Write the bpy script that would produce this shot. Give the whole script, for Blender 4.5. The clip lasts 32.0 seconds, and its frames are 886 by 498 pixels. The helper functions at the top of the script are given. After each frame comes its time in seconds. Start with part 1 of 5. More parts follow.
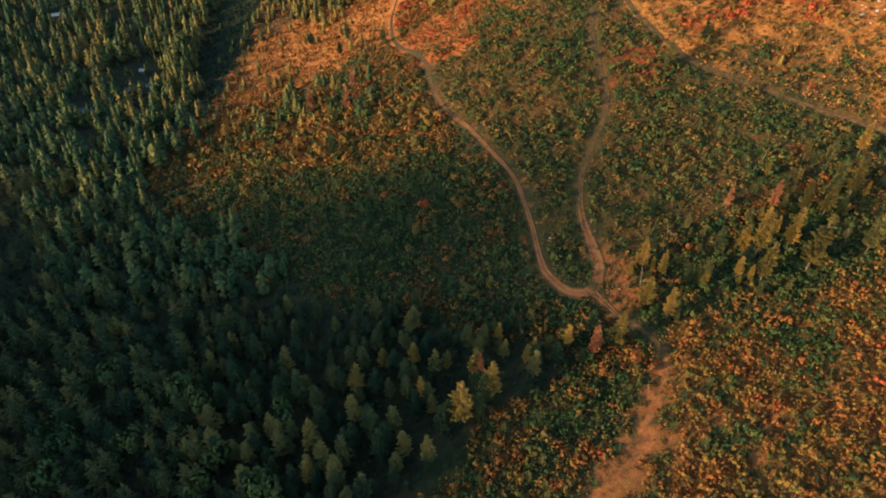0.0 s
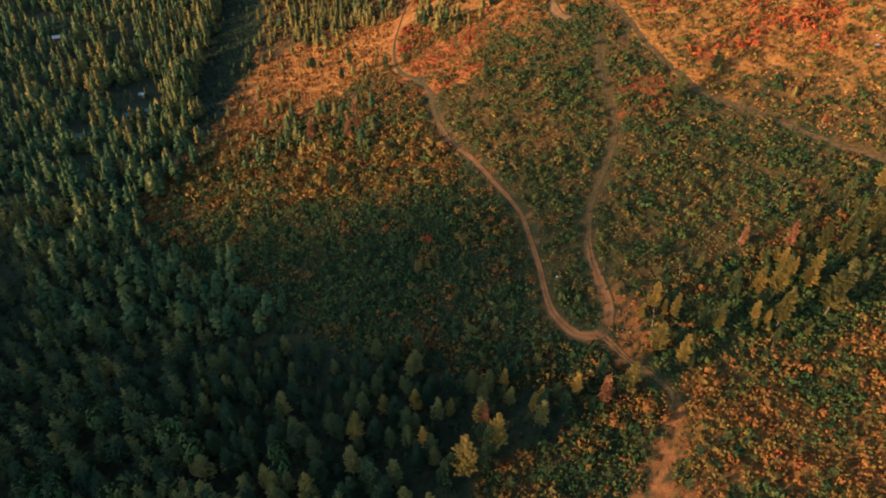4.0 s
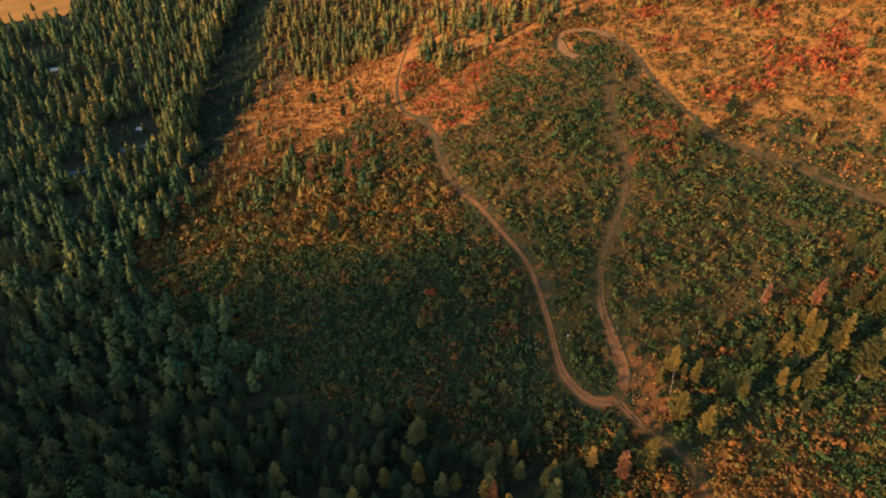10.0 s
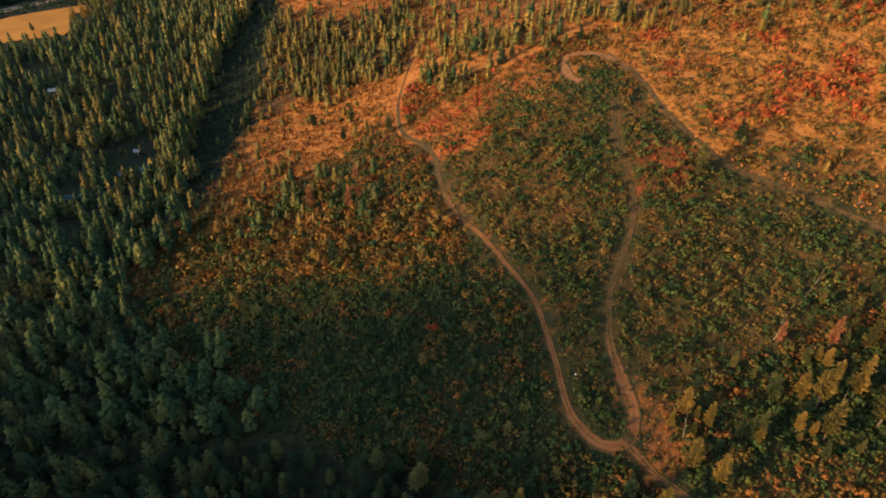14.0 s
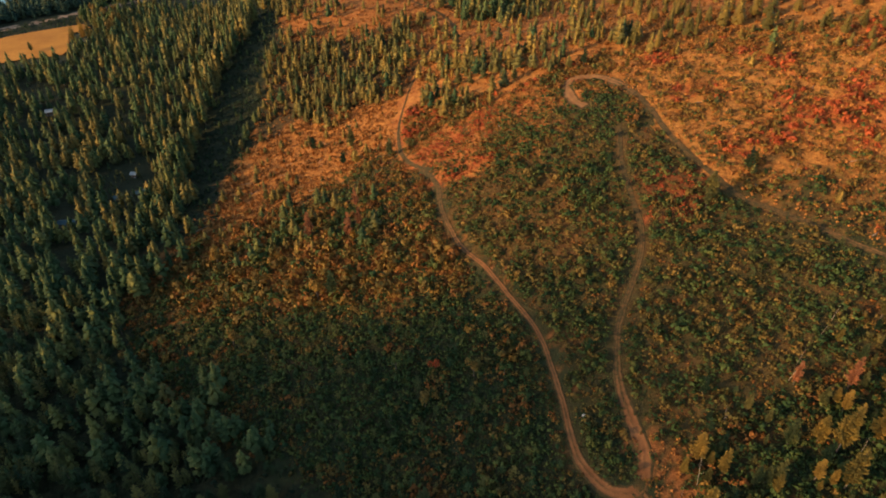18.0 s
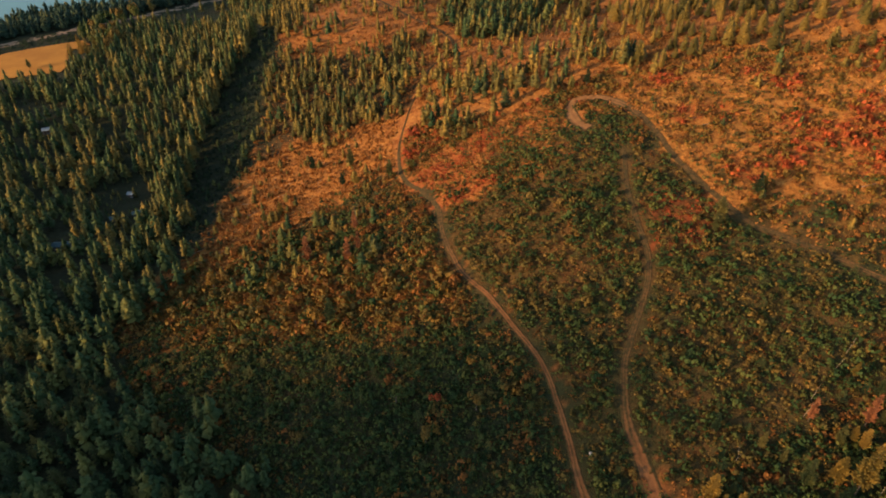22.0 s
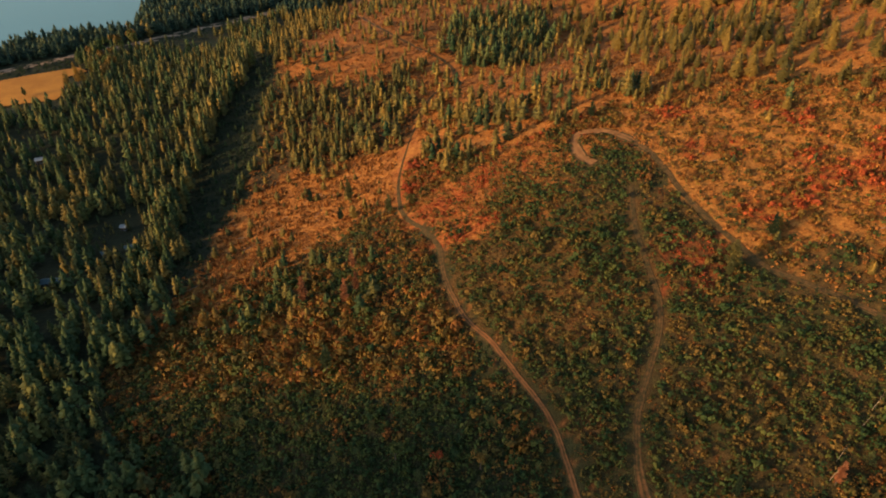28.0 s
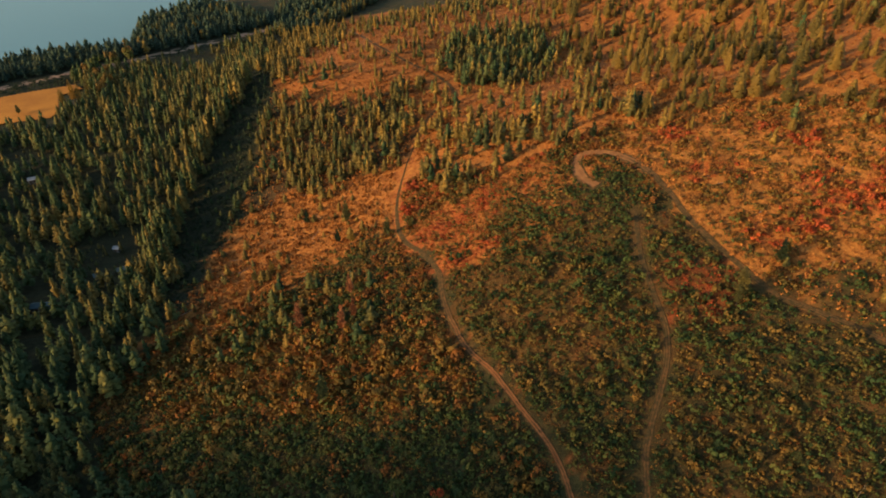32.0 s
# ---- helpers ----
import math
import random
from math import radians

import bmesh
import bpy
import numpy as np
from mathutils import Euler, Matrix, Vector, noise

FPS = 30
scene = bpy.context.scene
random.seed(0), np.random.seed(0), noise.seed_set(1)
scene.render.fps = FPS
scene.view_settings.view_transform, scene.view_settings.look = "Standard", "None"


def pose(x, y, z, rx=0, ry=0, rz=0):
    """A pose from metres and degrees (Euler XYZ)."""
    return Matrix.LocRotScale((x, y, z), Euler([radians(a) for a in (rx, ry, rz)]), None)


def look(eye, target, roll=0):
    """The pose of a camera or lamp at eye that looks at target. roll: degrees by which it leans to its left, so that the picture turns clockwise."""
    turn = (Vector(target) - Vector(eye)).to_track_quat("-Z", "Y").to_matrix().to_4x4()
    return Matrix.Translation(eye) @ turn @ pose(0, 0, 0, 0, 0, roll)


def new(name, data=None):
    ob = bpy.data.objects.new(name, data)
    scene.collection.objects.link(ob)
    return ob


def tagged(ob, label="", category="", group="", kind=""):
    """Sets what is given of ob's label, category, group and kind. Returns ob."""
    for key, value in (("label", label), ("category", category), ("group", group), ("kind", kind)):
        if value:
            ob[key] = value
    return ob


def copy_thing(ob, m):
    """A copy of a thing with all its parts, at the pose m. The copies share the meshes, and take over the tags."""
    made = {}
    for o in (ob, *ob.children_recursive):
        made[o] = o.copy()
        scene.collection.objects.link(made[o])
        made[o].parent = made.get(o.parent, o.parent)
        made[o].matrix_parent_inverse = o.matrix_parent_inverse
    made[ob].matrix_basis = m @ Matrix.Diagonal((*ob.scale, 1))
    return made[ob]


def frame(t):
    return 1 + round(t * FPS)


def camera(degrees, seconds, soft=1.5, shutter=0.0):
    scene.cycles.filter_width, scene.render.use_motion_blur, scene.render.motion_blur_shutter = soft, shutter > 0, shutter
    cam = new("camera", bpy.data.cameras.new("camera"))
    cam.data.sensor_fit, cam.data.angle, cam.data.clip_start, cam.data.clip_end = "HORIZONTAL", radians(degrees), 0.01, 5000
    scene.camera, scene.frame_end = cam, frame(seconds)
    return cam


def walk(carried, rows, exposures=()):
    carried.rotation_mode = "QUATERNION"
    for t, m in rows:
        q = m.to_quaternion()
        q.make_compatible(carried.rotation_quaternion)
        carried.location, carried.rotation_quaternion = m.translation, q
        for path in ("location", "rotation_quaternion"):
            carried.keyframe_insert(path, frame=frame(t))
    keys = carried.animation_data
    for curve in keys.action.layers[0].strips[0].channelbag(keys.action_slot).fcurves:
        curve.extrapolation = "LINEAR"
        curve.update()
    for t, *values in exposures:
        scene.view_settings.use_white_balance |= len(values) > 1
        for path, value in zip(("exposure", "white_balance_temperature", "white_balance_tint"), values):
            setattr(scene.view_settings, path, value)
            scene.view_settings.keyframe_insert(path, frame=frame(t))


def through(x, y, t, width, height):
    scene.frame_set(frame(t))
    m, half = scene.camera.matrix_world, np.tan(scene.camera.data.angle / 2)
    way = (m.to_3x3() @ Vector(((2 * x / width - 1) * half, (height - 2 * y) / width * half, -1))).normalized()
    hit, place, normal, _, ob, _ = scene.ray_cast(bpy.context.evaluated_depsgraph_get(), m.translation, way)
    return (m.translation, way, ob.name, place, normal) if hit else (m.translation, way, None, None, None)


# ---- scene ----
# ---------------- camera and walk ----------------
cam = camera(69.5, 32.0, soft=1.85)
PATH = [
    (0, (-0.00, 1.16, 142.65), (-0.12, 148.70, 7.63), -0.61),
    (1, (-0.02, 3.53, 142.95), (-0.35, 151.73, 8.66), -0.62),
    (2, (-0.05, 5.90, 143.25), (-0.59, 154.78, 9.69), -0.64),
    (3, (-0.09, 8.20, 143.53), (-0.82, 157.73, 10.70), -0.65),
    (6, (-0.32, 15.04, 144.31), (-1.50, 166.54, 13.75), -0.68),
    (7, (-0.42, 17.32, 144.57), (-1.72, 169.49, 14.79), -0.69),
    (8, (-0.53, 19.57, 144.82), (-1.94, 172.40, 15.83), -0.70),
    (9, (-0.65, 21.80, 145.08), (-2.14, 175.29, 16.87), -0.71),
    (10, (-0.74, 23.52, 145.28), (-2.30, 177.53, 17.68), -0.72),
    (11, (-0.87, 25.74, 145.54), (-2.50, 180.41, 18.75), -0.74),
    (12, (-0.96, 27.42, 145.75), (-2.64, 182.59, 19.57), -0.75),
    (13, (-1.09, 29.64, 146.03), (-2.82, 185.47, 20.67), -0.77),
    (14, (-1.18, 31.37, 146.25), (-2.96, 187.72, 21.54), -0.78),
    (17, (-1.48, 37.45, 147.09), (-3.39, 195.59, 24.67), -0.84),
    (18, (-1.56, 39.18, 147.34), (-3.50, 197.83, 25.58), -0.86),
    (19, (-1.63, 40.87, 147.59), (-3.60, 200.02, 26.48), -0.88),
    (20, (-1.69, 42.54, 147.84), (-3.70, 202.17, 27.37), -0.89),
    (21, (-1.76, 44.19, 148.08), (-3.79, 204.31, 28.26), -0.91),
    (22, (-1.82, 45.86, 148.33), (-3.87, 206.47, 29.17), -0.93),
    (23, (-1.89, 47.55, 148.58), (-3.95, 208.66, 30.09), -0.94),
    (24, (-1.95, 49.22, 148.82), (-4.02, 210.83, 31.02), -0.96),
    (25, (-2.01, 50.89, 149.06), (-4.08, 213.00, 31.94), -0.97),
    (28, (-2.28, 56.42, 149.77), (-4.21, 220.24, 35.06), -0.99),
    (29, (-2.39, 58.07, 149.94), (-4.22, 222.43, 36.01), -0.99),
    (30, (-2.52, 59.67, 150.07), (-4.21, 224.60, 36.94), -0.98),
    (31, (-2.69, 61.17, 150.14), (-4.16, 226.65, 37.82), -0.97),
    (32, (-2.92, 62.63, 150.12), (-4.07, 228.72, 38.70), -0.94),
]
walk(cam, [(t, look(eye, target, roll)) for t, eye, target, roll in PATH],
     exposures=[(0.0, 1.30, 5850, 4), (14.0, 1.08, 6350, 8), (32.0, 0.72, 7000, 13)])

# ---------------- world, sun ----------------
SUN_HEIGHT, SUN_HEADING = radians(12), radians(22)
SUN_TRAVEL = Vector((math.cos(SUN_HEADING) * math.cos(SUN_HEIGHT), math.sin(SUN_HEADING) * math.cos(SUN_HEIGHT), -math.sin(SUN_HEIGHT)))
world = bpy.data.worlds.new("evening_sky")
scene.world = world
world.use_nodes = True
wn = world.node_tree.nodes
sky = wn.new("ShaderNodeTexSky")
sky.sky_type = "NISHITA"
sky.sun_disc = False
sky.sun_elevation = SUN_HEIGHT
sky.sun_rotation = math.atan2(-SUN_TRAVEL.x, -SUN_TRAVEL.y)
world.node_tree.links.new(sky.outputs[0], wn["Background"].inputs[0])
wn["Background"].inputs[1].default_value = 0.15
lamp = bpy.data.lights.new("sun", "SUN")
lamp.energy, lamp.angle, lamp.color = 4.0, radians(4.0), (1.0, 0.63, 0.31)
sun = new("sun", lamp)
sun.matrix_world = look((0, 0, 300), Vector((0, 0, 300)) + SUN_TRAVEL)

# ---------------- materials ----------------


def noise_node(nt, scale, detail=4.0, rough=0.55, world_space=True):
    n = nt.nodes.new("ShaderNodeTexNoise")
    n.inputs["Scale"].default_value, n.inputs["Detail"].default_value, n.inputs["Roughness"].default_value = scale, detail, rough
    if world_space:
        geo = nt.nodes.new("ShaderNodeNewGeometry")
        nt.links.new(geo.outputs["Position"], n.inputs["Vector"])
    return n


def ramp_node(nt, source, stops):
    r = nt.nodes.new("ShaderNodeValToRGB")
    el = r.color_ramp.elements
    while len(el) < len(stops):
        el.new(0.5)
    for e, (p, c) in zip(el, stops):
        e.position, e.color = p, (*c, 1.0)
    nt.links.new(source, r.inputs[0])
    return r


def mix_node(nt, fac, a, b, mode="MIX"):
    m = nt.nodes.new("ShaderNodeMix")
    m.data_type, m.blend_type = "RGBA", mode
    for sock, v in ((0, fac), (6, a), (7, b)):
        if isinstance(v, (int, float)):
            m.inputs[sock].default_value = v
        elif isinstance(v, tuple):
            m.inputs[sock].default_value = (*v, 1.0)
        else:
            nt.links.new(v, m.inputs[sock])
    return m.outputs[2]


def base_material(name, rough=0.9):
    m = bpy.data.materials.new(name)
    m.use_nodes = True
    b = m.node_tree.nodes["Principled BSDF"]
    b.inputs["Roughness"].default_value = rough
    b.inputs["Specular IOR Level"].default_value = 0.2
    return m, m.node_tree, b


def add_bump(nt, b, height, strength, distance):
    bump = nt.nodes.new("ShaderNodeBump")
    bump.inputs["Strength"].default_value, bump.inputs["Distance"].default_value = strength, distance
    nt.links.new(height, bump.inputs["Height"])
    nt.links.new(bump.outputs[0], b.inputs["Normal"])


def leaf_material(name, stops, patch=0.22, through=0.2, leafy=0.10, spread=0.55, grain=3.0):
    """Foliage: every plant has a tone of its own, neighbours share a tendency, leaf clumps differ a little; some light passes through."""
    m, nt, b = base_material(name, 0.8)
    geo = nt.nodes.new("ShaderNodeNewGeometry")
    info = nt.nodes.new("ShaderNodeObjectInfo")
    att = nt.nodes.new("ShaderNodeAttribute")
    att.attribute_name = "tone"
    sep = nt.nodes.new("ShaderNodeSeparateColor")
    nt.links.new(att.outputs["Color"], sep.inputs[0])
    big = noise_node(nt, patch, 2.0, 0.8)

    def times_add(a, k, c):
        n = nt.nodes.new("ShaderNodeMath")
        n.operation = "MULTIPLY_ADD"
        nt.links.new(a, n.inputs[0])
        for sock, v in ((1, k), (2, c)):
            if isinstance(v, float):
                n.inputs[sock].default_value = v
            else:
                nt.links.new(v, n.inputs[sock])
        return n.outputs[0]
    own = times_add(info.outputs["Random"], sep.outputs[1], sep.outputs[0])
    val = times_add(own, spread, 0.1 - spread / 2 - leafy / 2)
    val = times_add(geo.outputs["Random Per Island"], leafy, val)
    val = times_add(big.outputs[0], 0.8, val)
    r = ramp_node(nt, val, stops)
    fine = noise_node(nt, grain, 3.0, 0.7)
    f = ramp_node(nt, fine.outputs[0], [(0.32, (0.70, 0.72, 0.72)), (0.66, (1.18, 1.16, 1.12))])
    colour = mix_node(nt, 1.0, r.outputs[0], f.outputs[0], "MULTIPLY")
    nt.links.new(colour, b.inputs["Base Color"])
    tr = nt.nodes.new("ShaderNodeBsdfTranslucent")
    nt.links.new(colour, tr.inputs[0])
    mixer = nt.nodes.new("ShaderNodeMixShader")
    mixer.inputs[0].default_value = through
    nt.links.new(b.outputs[0], mixer.inputs[1])
    nt.links.new(tr.outputs[0], mixer.inputs[2])
    nt.links.new(mixer.outputs[0], nt.nodes["Material Output"].inputs[0])
    return m


def plain_material(name, dark, light, scale, rough=0.9, bump=0.0):
    m, nt, b = base_material(name, rough)
    n = noise_node(nt, scale, 5.0)
    r = ramp_node(nt, n.outputs[0], [(0.3, dark), (0.7, light)])
    nt.links.new(r.outputs[0], b.inputs["Base Color"])
    if bump:
        add_bump(nt, b, n.outputs[0], 0.6, bump)
    return m


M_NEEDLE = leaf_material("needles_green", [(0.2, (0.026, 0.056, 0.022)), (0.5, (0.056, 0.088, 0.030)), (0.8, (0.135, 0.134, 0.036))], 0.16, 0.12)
# the green needles darkened, so the lower wood's shade is in the colour
M_NEEDLE_SHADE = leaf_material("needles_green_shaded", [(0.2, (0.016, 0.036, 0.016)), (0.5, (0.036, 0.058, 0.021)), (0.8, (0.090, 0.092, 0.027))], 0.16, 0.12)
M_NEEDLE_MOSS = leaf_material("needles_moss", [(0.2, (0.055, 0.074, 0.024)), (0.5, (0.115, 0.112, 0.032)), (0.8, (0.20, 0.155, 0.040))], 0.16, 0.12)
# lighter olive copy of the needles, for trees meant to look sunlit
M_NEEDLE_LIT = leaf_material("needles_sunlit", [(0.2, (0.060, 0.070, 0.024)), (0.5, (0.125, 0.108, 0.030)), (0.8, (0.21, 0.148, 0.036))], 0.16, 0.12)
# warm olive with the evening sun of the upper slope in the colour
M_NEEDLE_OLIVE_LIT = leaf_material("needles_olive_sunlit", [(0.2, (0.080, 0.074, 0.021)), (0.5, (0.170, 0.124, 0.030)), (0.8, (0.28, 0.176, 0.038))], 0.16, 0.12)
# bright gold that puts low sunlight into the needle colour
M_NEEDLE_GOLD_LIT = leaf_material("needles_gold_sunlit", [(0.2, (0.13, 0.108, 0.028)), (0.5, (0.33, 0.210, 0.042)), (0.8, (0.50, 0.285, 0.055))], 0.16, 0.3)
M_NEEDLE_DEAD = leaf_material("needles_rust", [(0.15, (0.17, 0.064, 0.026)), (0.5, (0.34, 0.125, 0.048)), (0.85, (0.46, 0.165, 0.065))], 0.16, 0.12)
M_LEAF_GREEN = leaf_material("leaves_green", [(0.2, (0.022, 0.050, 0.016)), (0.5, (0.046, 0.076, 0.021)), (0.8, (0.100, 0.106, 0.025))])
M_LEAF_DARK = leaf_material("leaves_dark", [(0.2, (0.024, 0.056, 0.042)), (0.5, (0.042, 0.078, 0.048)), (0.8, (0.090, 0.105, 0.046))])
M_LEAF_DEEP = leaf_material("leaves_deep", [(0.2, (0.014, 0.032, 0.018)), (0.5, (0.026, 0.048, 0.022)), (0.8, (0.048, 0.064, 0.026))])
M_LEAF_OLIVE = leaf_material("leaves_olive", [(0.2, (0.072, 0.066, 0.018)), (0.5, (0.140, 0.094, 0.024)), (0.8, (0.21, 0.122, 0.028))])
M_LEAF_YELLOW = leaf_material("leaves_yellow", [(0.2, (0.11, 0.072, 0.018)), (0.5, (0.18, 0.104, 0.022)), (0.8, (0.26, 0.138, 0.026))])
M_LEAF_ORANGE = leaf_material("leaves_orange", [(0.2, (0.115, 0.056, 0.016)), (0.5, (0.19, 0.076, 0.019)), (0.8, (0.28, 0.105, 0.024))])
M_LEAF_RED = leaf_material("leaves_red", [(0.15, (0.18, 0.044, 0.016)), (0.5, (0.32, 0.062, 0.021)), (0.85, (0.44, 0.090, 0.027))])
M_BARK = plain_material("bark", (0.06, 0.045, 0.035), (0.17, 0.13, 0.10), 3.0)
M_SNAG = plain_material("weathered_wood", (0.20, 0.16, 0.12), (0.38, 0.31, 0.24), 4.0)
M_ROCK = plain_material("pale_rock", (0.26, 0.24, 0.22), (0.48, 0.45, 0.42), 1.5, 0.85, 0.05)

# ---------------- the lie of the land ----------------
GRID_X, GRID_Y, SPREAD = range(-240, 241, 80), range(20, 581, 80), 75.0
SWELLS = [-1.6, 1.5, 6.0, 0.1, 6.5, -4.8, -6.8, -1.2, -3.4, -9.3, 0.4, -0.7, -9.1, -5.2, 0.6, 8.7, 0.2, 12.6, 5.1, 0.6, 4.1, -1.9, 4.3, -7.3, 15.4, 6.1, -0.6, 11.8, -0.9, -7.6, -17.4, 10.1, 18.0, 7.7, 13.2, 2.3, 8.6, 23.6, 6.0, -9.0, -22.1, -1.0, 3.4, -10.2, 10.8, 3.1, 10.5, 27.5, 40.1, 4.9, -6.7, 3.7, 9.0, 8.2, -24.3, -33.9]

SHORE = [(-900, -100), (-600, 250), (-450, 420), (-392, 500), (-350, 552), (-312, 585), (-280, 598), (-275, 622), (-288, 680), (-262, 760), (-150, 900), (100, 1150), (900, 1900), (3400, 3300)]


def lake_side(x, y):
    """Plan distance to the shore line, positive on the water."""
    shape = np.shape(x)
    x, y = np.ravel(x), np.ravel(y)
    best, side = np.full(len(x), 1e12), np.full(len(x), -1.0)
    for (x0, y0), (x1, y1) in zip(SHORE, SHORE[1:]):
        dx, dy = x1 - x0, y1 - y0
        s = np.clip(((x - x0) * dx + (y - y0) * dy) / (dx * dx + dy * dy), 0, 1)
        d = (x - x0 - s * dx) ** 2 + (y - y0 - s * dy) ** 2
        sg = np.sign((y - y0) * dx - (x - x0) * dy)
        k = d < best
        best, side = np.where(k, d, best), np.where(k, sg, side)
    return (np.sqrt(best) * side).reshape(shape)


def lie(x, y):
    """Height of the ground: a slope rising to the east with broad swells on it."""
    x, y = np.asarray(x, float), np.asarray(y, float)
    z = -6 + 90 / (1 + np.exp(-(x - 130) / 60))
    k = 0
    for cy in GRID_Y:
        for cx in GRID_X:
            z = z + SWELLS[k] * np.exp(-((x - cx) ** 2 + (y - cy) ** 2) / (2 * SPREAD**2))
            k += 1
    # a ridge behind and to the west, outside the view, which keeps the valley in shade
    along, across = x * 0.927 + y * 0.375, y * 0.927 - x * 0.375
    crest = np.interp(across, (-70, 14, 52, 72, 85, 100, 125, 147, 166, 181, 205, 228, 252, 287, 329, 388, 461, 560), (62, 84, 88, 97, 109, 117, 127, 127, 107, 89, 71, 58, 56, 58, 50, 51, 38, 0))
    z = z + (crest + 5 * np.sin(across * 0.21) + 5 * np.sin(across * 0.37 + 1) + 4 * np.sin(across * 0.71)) * (across < 560) * np.exp(-((along + 330) / 45) ** 2)
    # the lake bed
    wet = np.clip((lake_side(x, y) + 2) / 10, 0, 1)
    return z * (1 - wet) - 13 * wet


def rough(x, y):
    """Small humps of the slope, a hand to half a metre high."""
    return (0.35 * np.sin(x * 0.41 + 1.3 * np.sin(y * 0.23)) * np.sin(y * 0.37 + 1.1 * np.sin(x * 0.19))
            + 0.16 * np.sin(x * 1.13 + 2.0 * np.sin(y * 0.7)) * np.sin(y * 1.27 + np.sin(x * 0.9)))


# ---------------- roads in plan ----------------
def smooth_line(points, step=1.0):
    """A Catmull-Rom line through plan points, sampled every step metres."""
    p = np.array(points, float)
    p = np.vstack([2 * p[0] - p[1], p, 2 * p[-1] - p[-2]])
    out = []
    for a, b, c, d in zip(p, p[1:], p[2:], p[3:]):
        n = max(2, int(np.linalg.norm(c - b) / step))
        for s in np.arange(n) / n:
            out.append(0.5 * (2 * b + (c - a) * s + (2 * a - 5 * b + 4 * c - d) * s**2 + (3 * b - a - 3 * c + d) * s**3))
    out.append(p[-2])
    return np.array(out)


ROAD_HAIRPIN = smooth_line([
    (55.7, 233.6), (53.2, 215.9), (53.4, 200.0), (53.7, 188.1), (51.1, 177.8), (46.8, 168.5), (42.1, 158.1), (40.0, 149.6), (39.4, 141.4),
    (40.4, 133.5), (41.6, 127.4), (41.3, 121.7), (39.3, 117.8), (35.6, 116.6), (32.0, 118.0), (28.8, 122.1), (26.8, 127.8), (25.9, 137.0),
    (24.6, 145.3), (22.7, 155.9), (19.6, 163.9), (14.6, 172.9), (8.6, 184.1), (2.7, 192.9), (-1.7, 203.6), (-4.5, 216.6), (-5.6, 227.1),
    (-11.0, 239.8), (-16.9, 249.7), (-20.8, 263.6), (-22.4, 287.3), (-20.0, 315.4), (-16.7, 334.9)])
TRACK_SOUTH = smooth_line([(38.6, 117.1), (43.0, 109.8), (48.2, 104.5), (51.8, 99.2), (51.9, 93.8), (49.2, 87.4), (45.2, 80.8), (40.6, 73.3), (35.7, 66.3), (30.0, 58.0)])
ROAD_EAST = smooth_line([
    (140.0, 146.0), (127.0, 156.0), (114.8, 166.0), (107.6, 172.3), (98.9, 181.0), (89.3, 189.4), (82.9, 195.2), (77.5, 206.1), (73.1, 216.4), (69.4, 227.7),
    (67.3, 240.0), (64.1, 252.5), (58.9, 262.6), (52.8, 269.3), (45.7, 271.0), (42.8, 265.3), (43.6, 255.7), (46.8, 249.9)])
TRACK_UPPER = smooth_line([(-16.7, 333.0), (-11, 357), (1, 378), (-5, 404), (-32, 443), (-55, 493), (-82, 607)], 2.0)
ROAD_FAR = smooth_line([(-440, 390), (-380, 445), (-317, 499), (-300, 512), (-280, 531), (-246, 566), (-229, 589), (-195, 630), (-153, 670), (-90, 740)], 3.0)


def distance_to(line, x, y):
    """Plan distance from points to a sampled line."""
    x, y = np.asarray(x, float).ravel(), np.asarray(y, float).ravel()
    best = np.full(len(x), 1e9)
    for k in range(0, len(line), 2):
        best = np.minimum(best, (x - line[k, 0]) ** 2 + (y - line[k, 1]) ** 2)
    return np.sqrt(best)


def inside(poly, x, y):
    """Which points lie inside a plan polygon."""
    hit = np.zeros(len(x), bool)
    for (x0, y0), (x1, y1) in zip(poly, poly[1:] + poly[:1]):
        if y0 == y1:
            continue
        hit ^= ((y0 > y) != (y1 > y)) & (x < (x1 - x0) * (y - y0) / (y1 - y0) + x0)
    return hit


# ---------------- mesh helpers ----------------
def mesh_from(name, verts, tris, material, smooth=False, tone=None):
    """A triangle mesh from arrays. tone: a value for every vertex and how far the object's own chance value counts."""
    verts, tris = np.asarray(verts, np.float32), np.asarray(tris, np.int32)
    me = bpy.data.meshes.new(name)
    me.vertices.add(len(verts))
    me.vertices.foreach_set("co", verts.ravel())
    me.loops.add(tris.size)
    me.loops.foreach_set("vertex_index", tris.ravel())
    me.polygons.add(len(tris))
    me.polygons.foreach_set("loop_start", np.arange(0, tris.size, 3, dtype=np.int32))
    if smooth:
        me.polygons.foreach_set("use_smooth", np.ones(len(tris), bool))
    me.materials.append(material)
    me.update(calc_edges=True)
    if tone is not None:
        rgba = np.zeros((len(verts), 4), np.float32)
        rgba[:, 0], rgba[:, 1], rgba[:, 3] = tone[0], tone[1], 1
        me.attributes.new("tone", "FLOAT_COLOR", "POINT").data.foreach_set("color", rgba.ravel())
    return me


def grid_mesh(name, gx, gy, z, material):
    nx, ny = len(gx), len(gy)
    X, Y = np.meshgrid(gx, gy)
    v = np.stack([X.ravel(), Y.ravel(), z.ravel()], 1)
    i = (np.arange(ny - 1)[:, None] * nx + np.arange(nx - 1)[None]).ravel()
    t = np.concatenate([np.stack([i, i + 1, i + nx + 1], 1), np.stack([i, i + nx + 1, i + nx], 1)])
    return mesh_from(name, v, t, material, True)


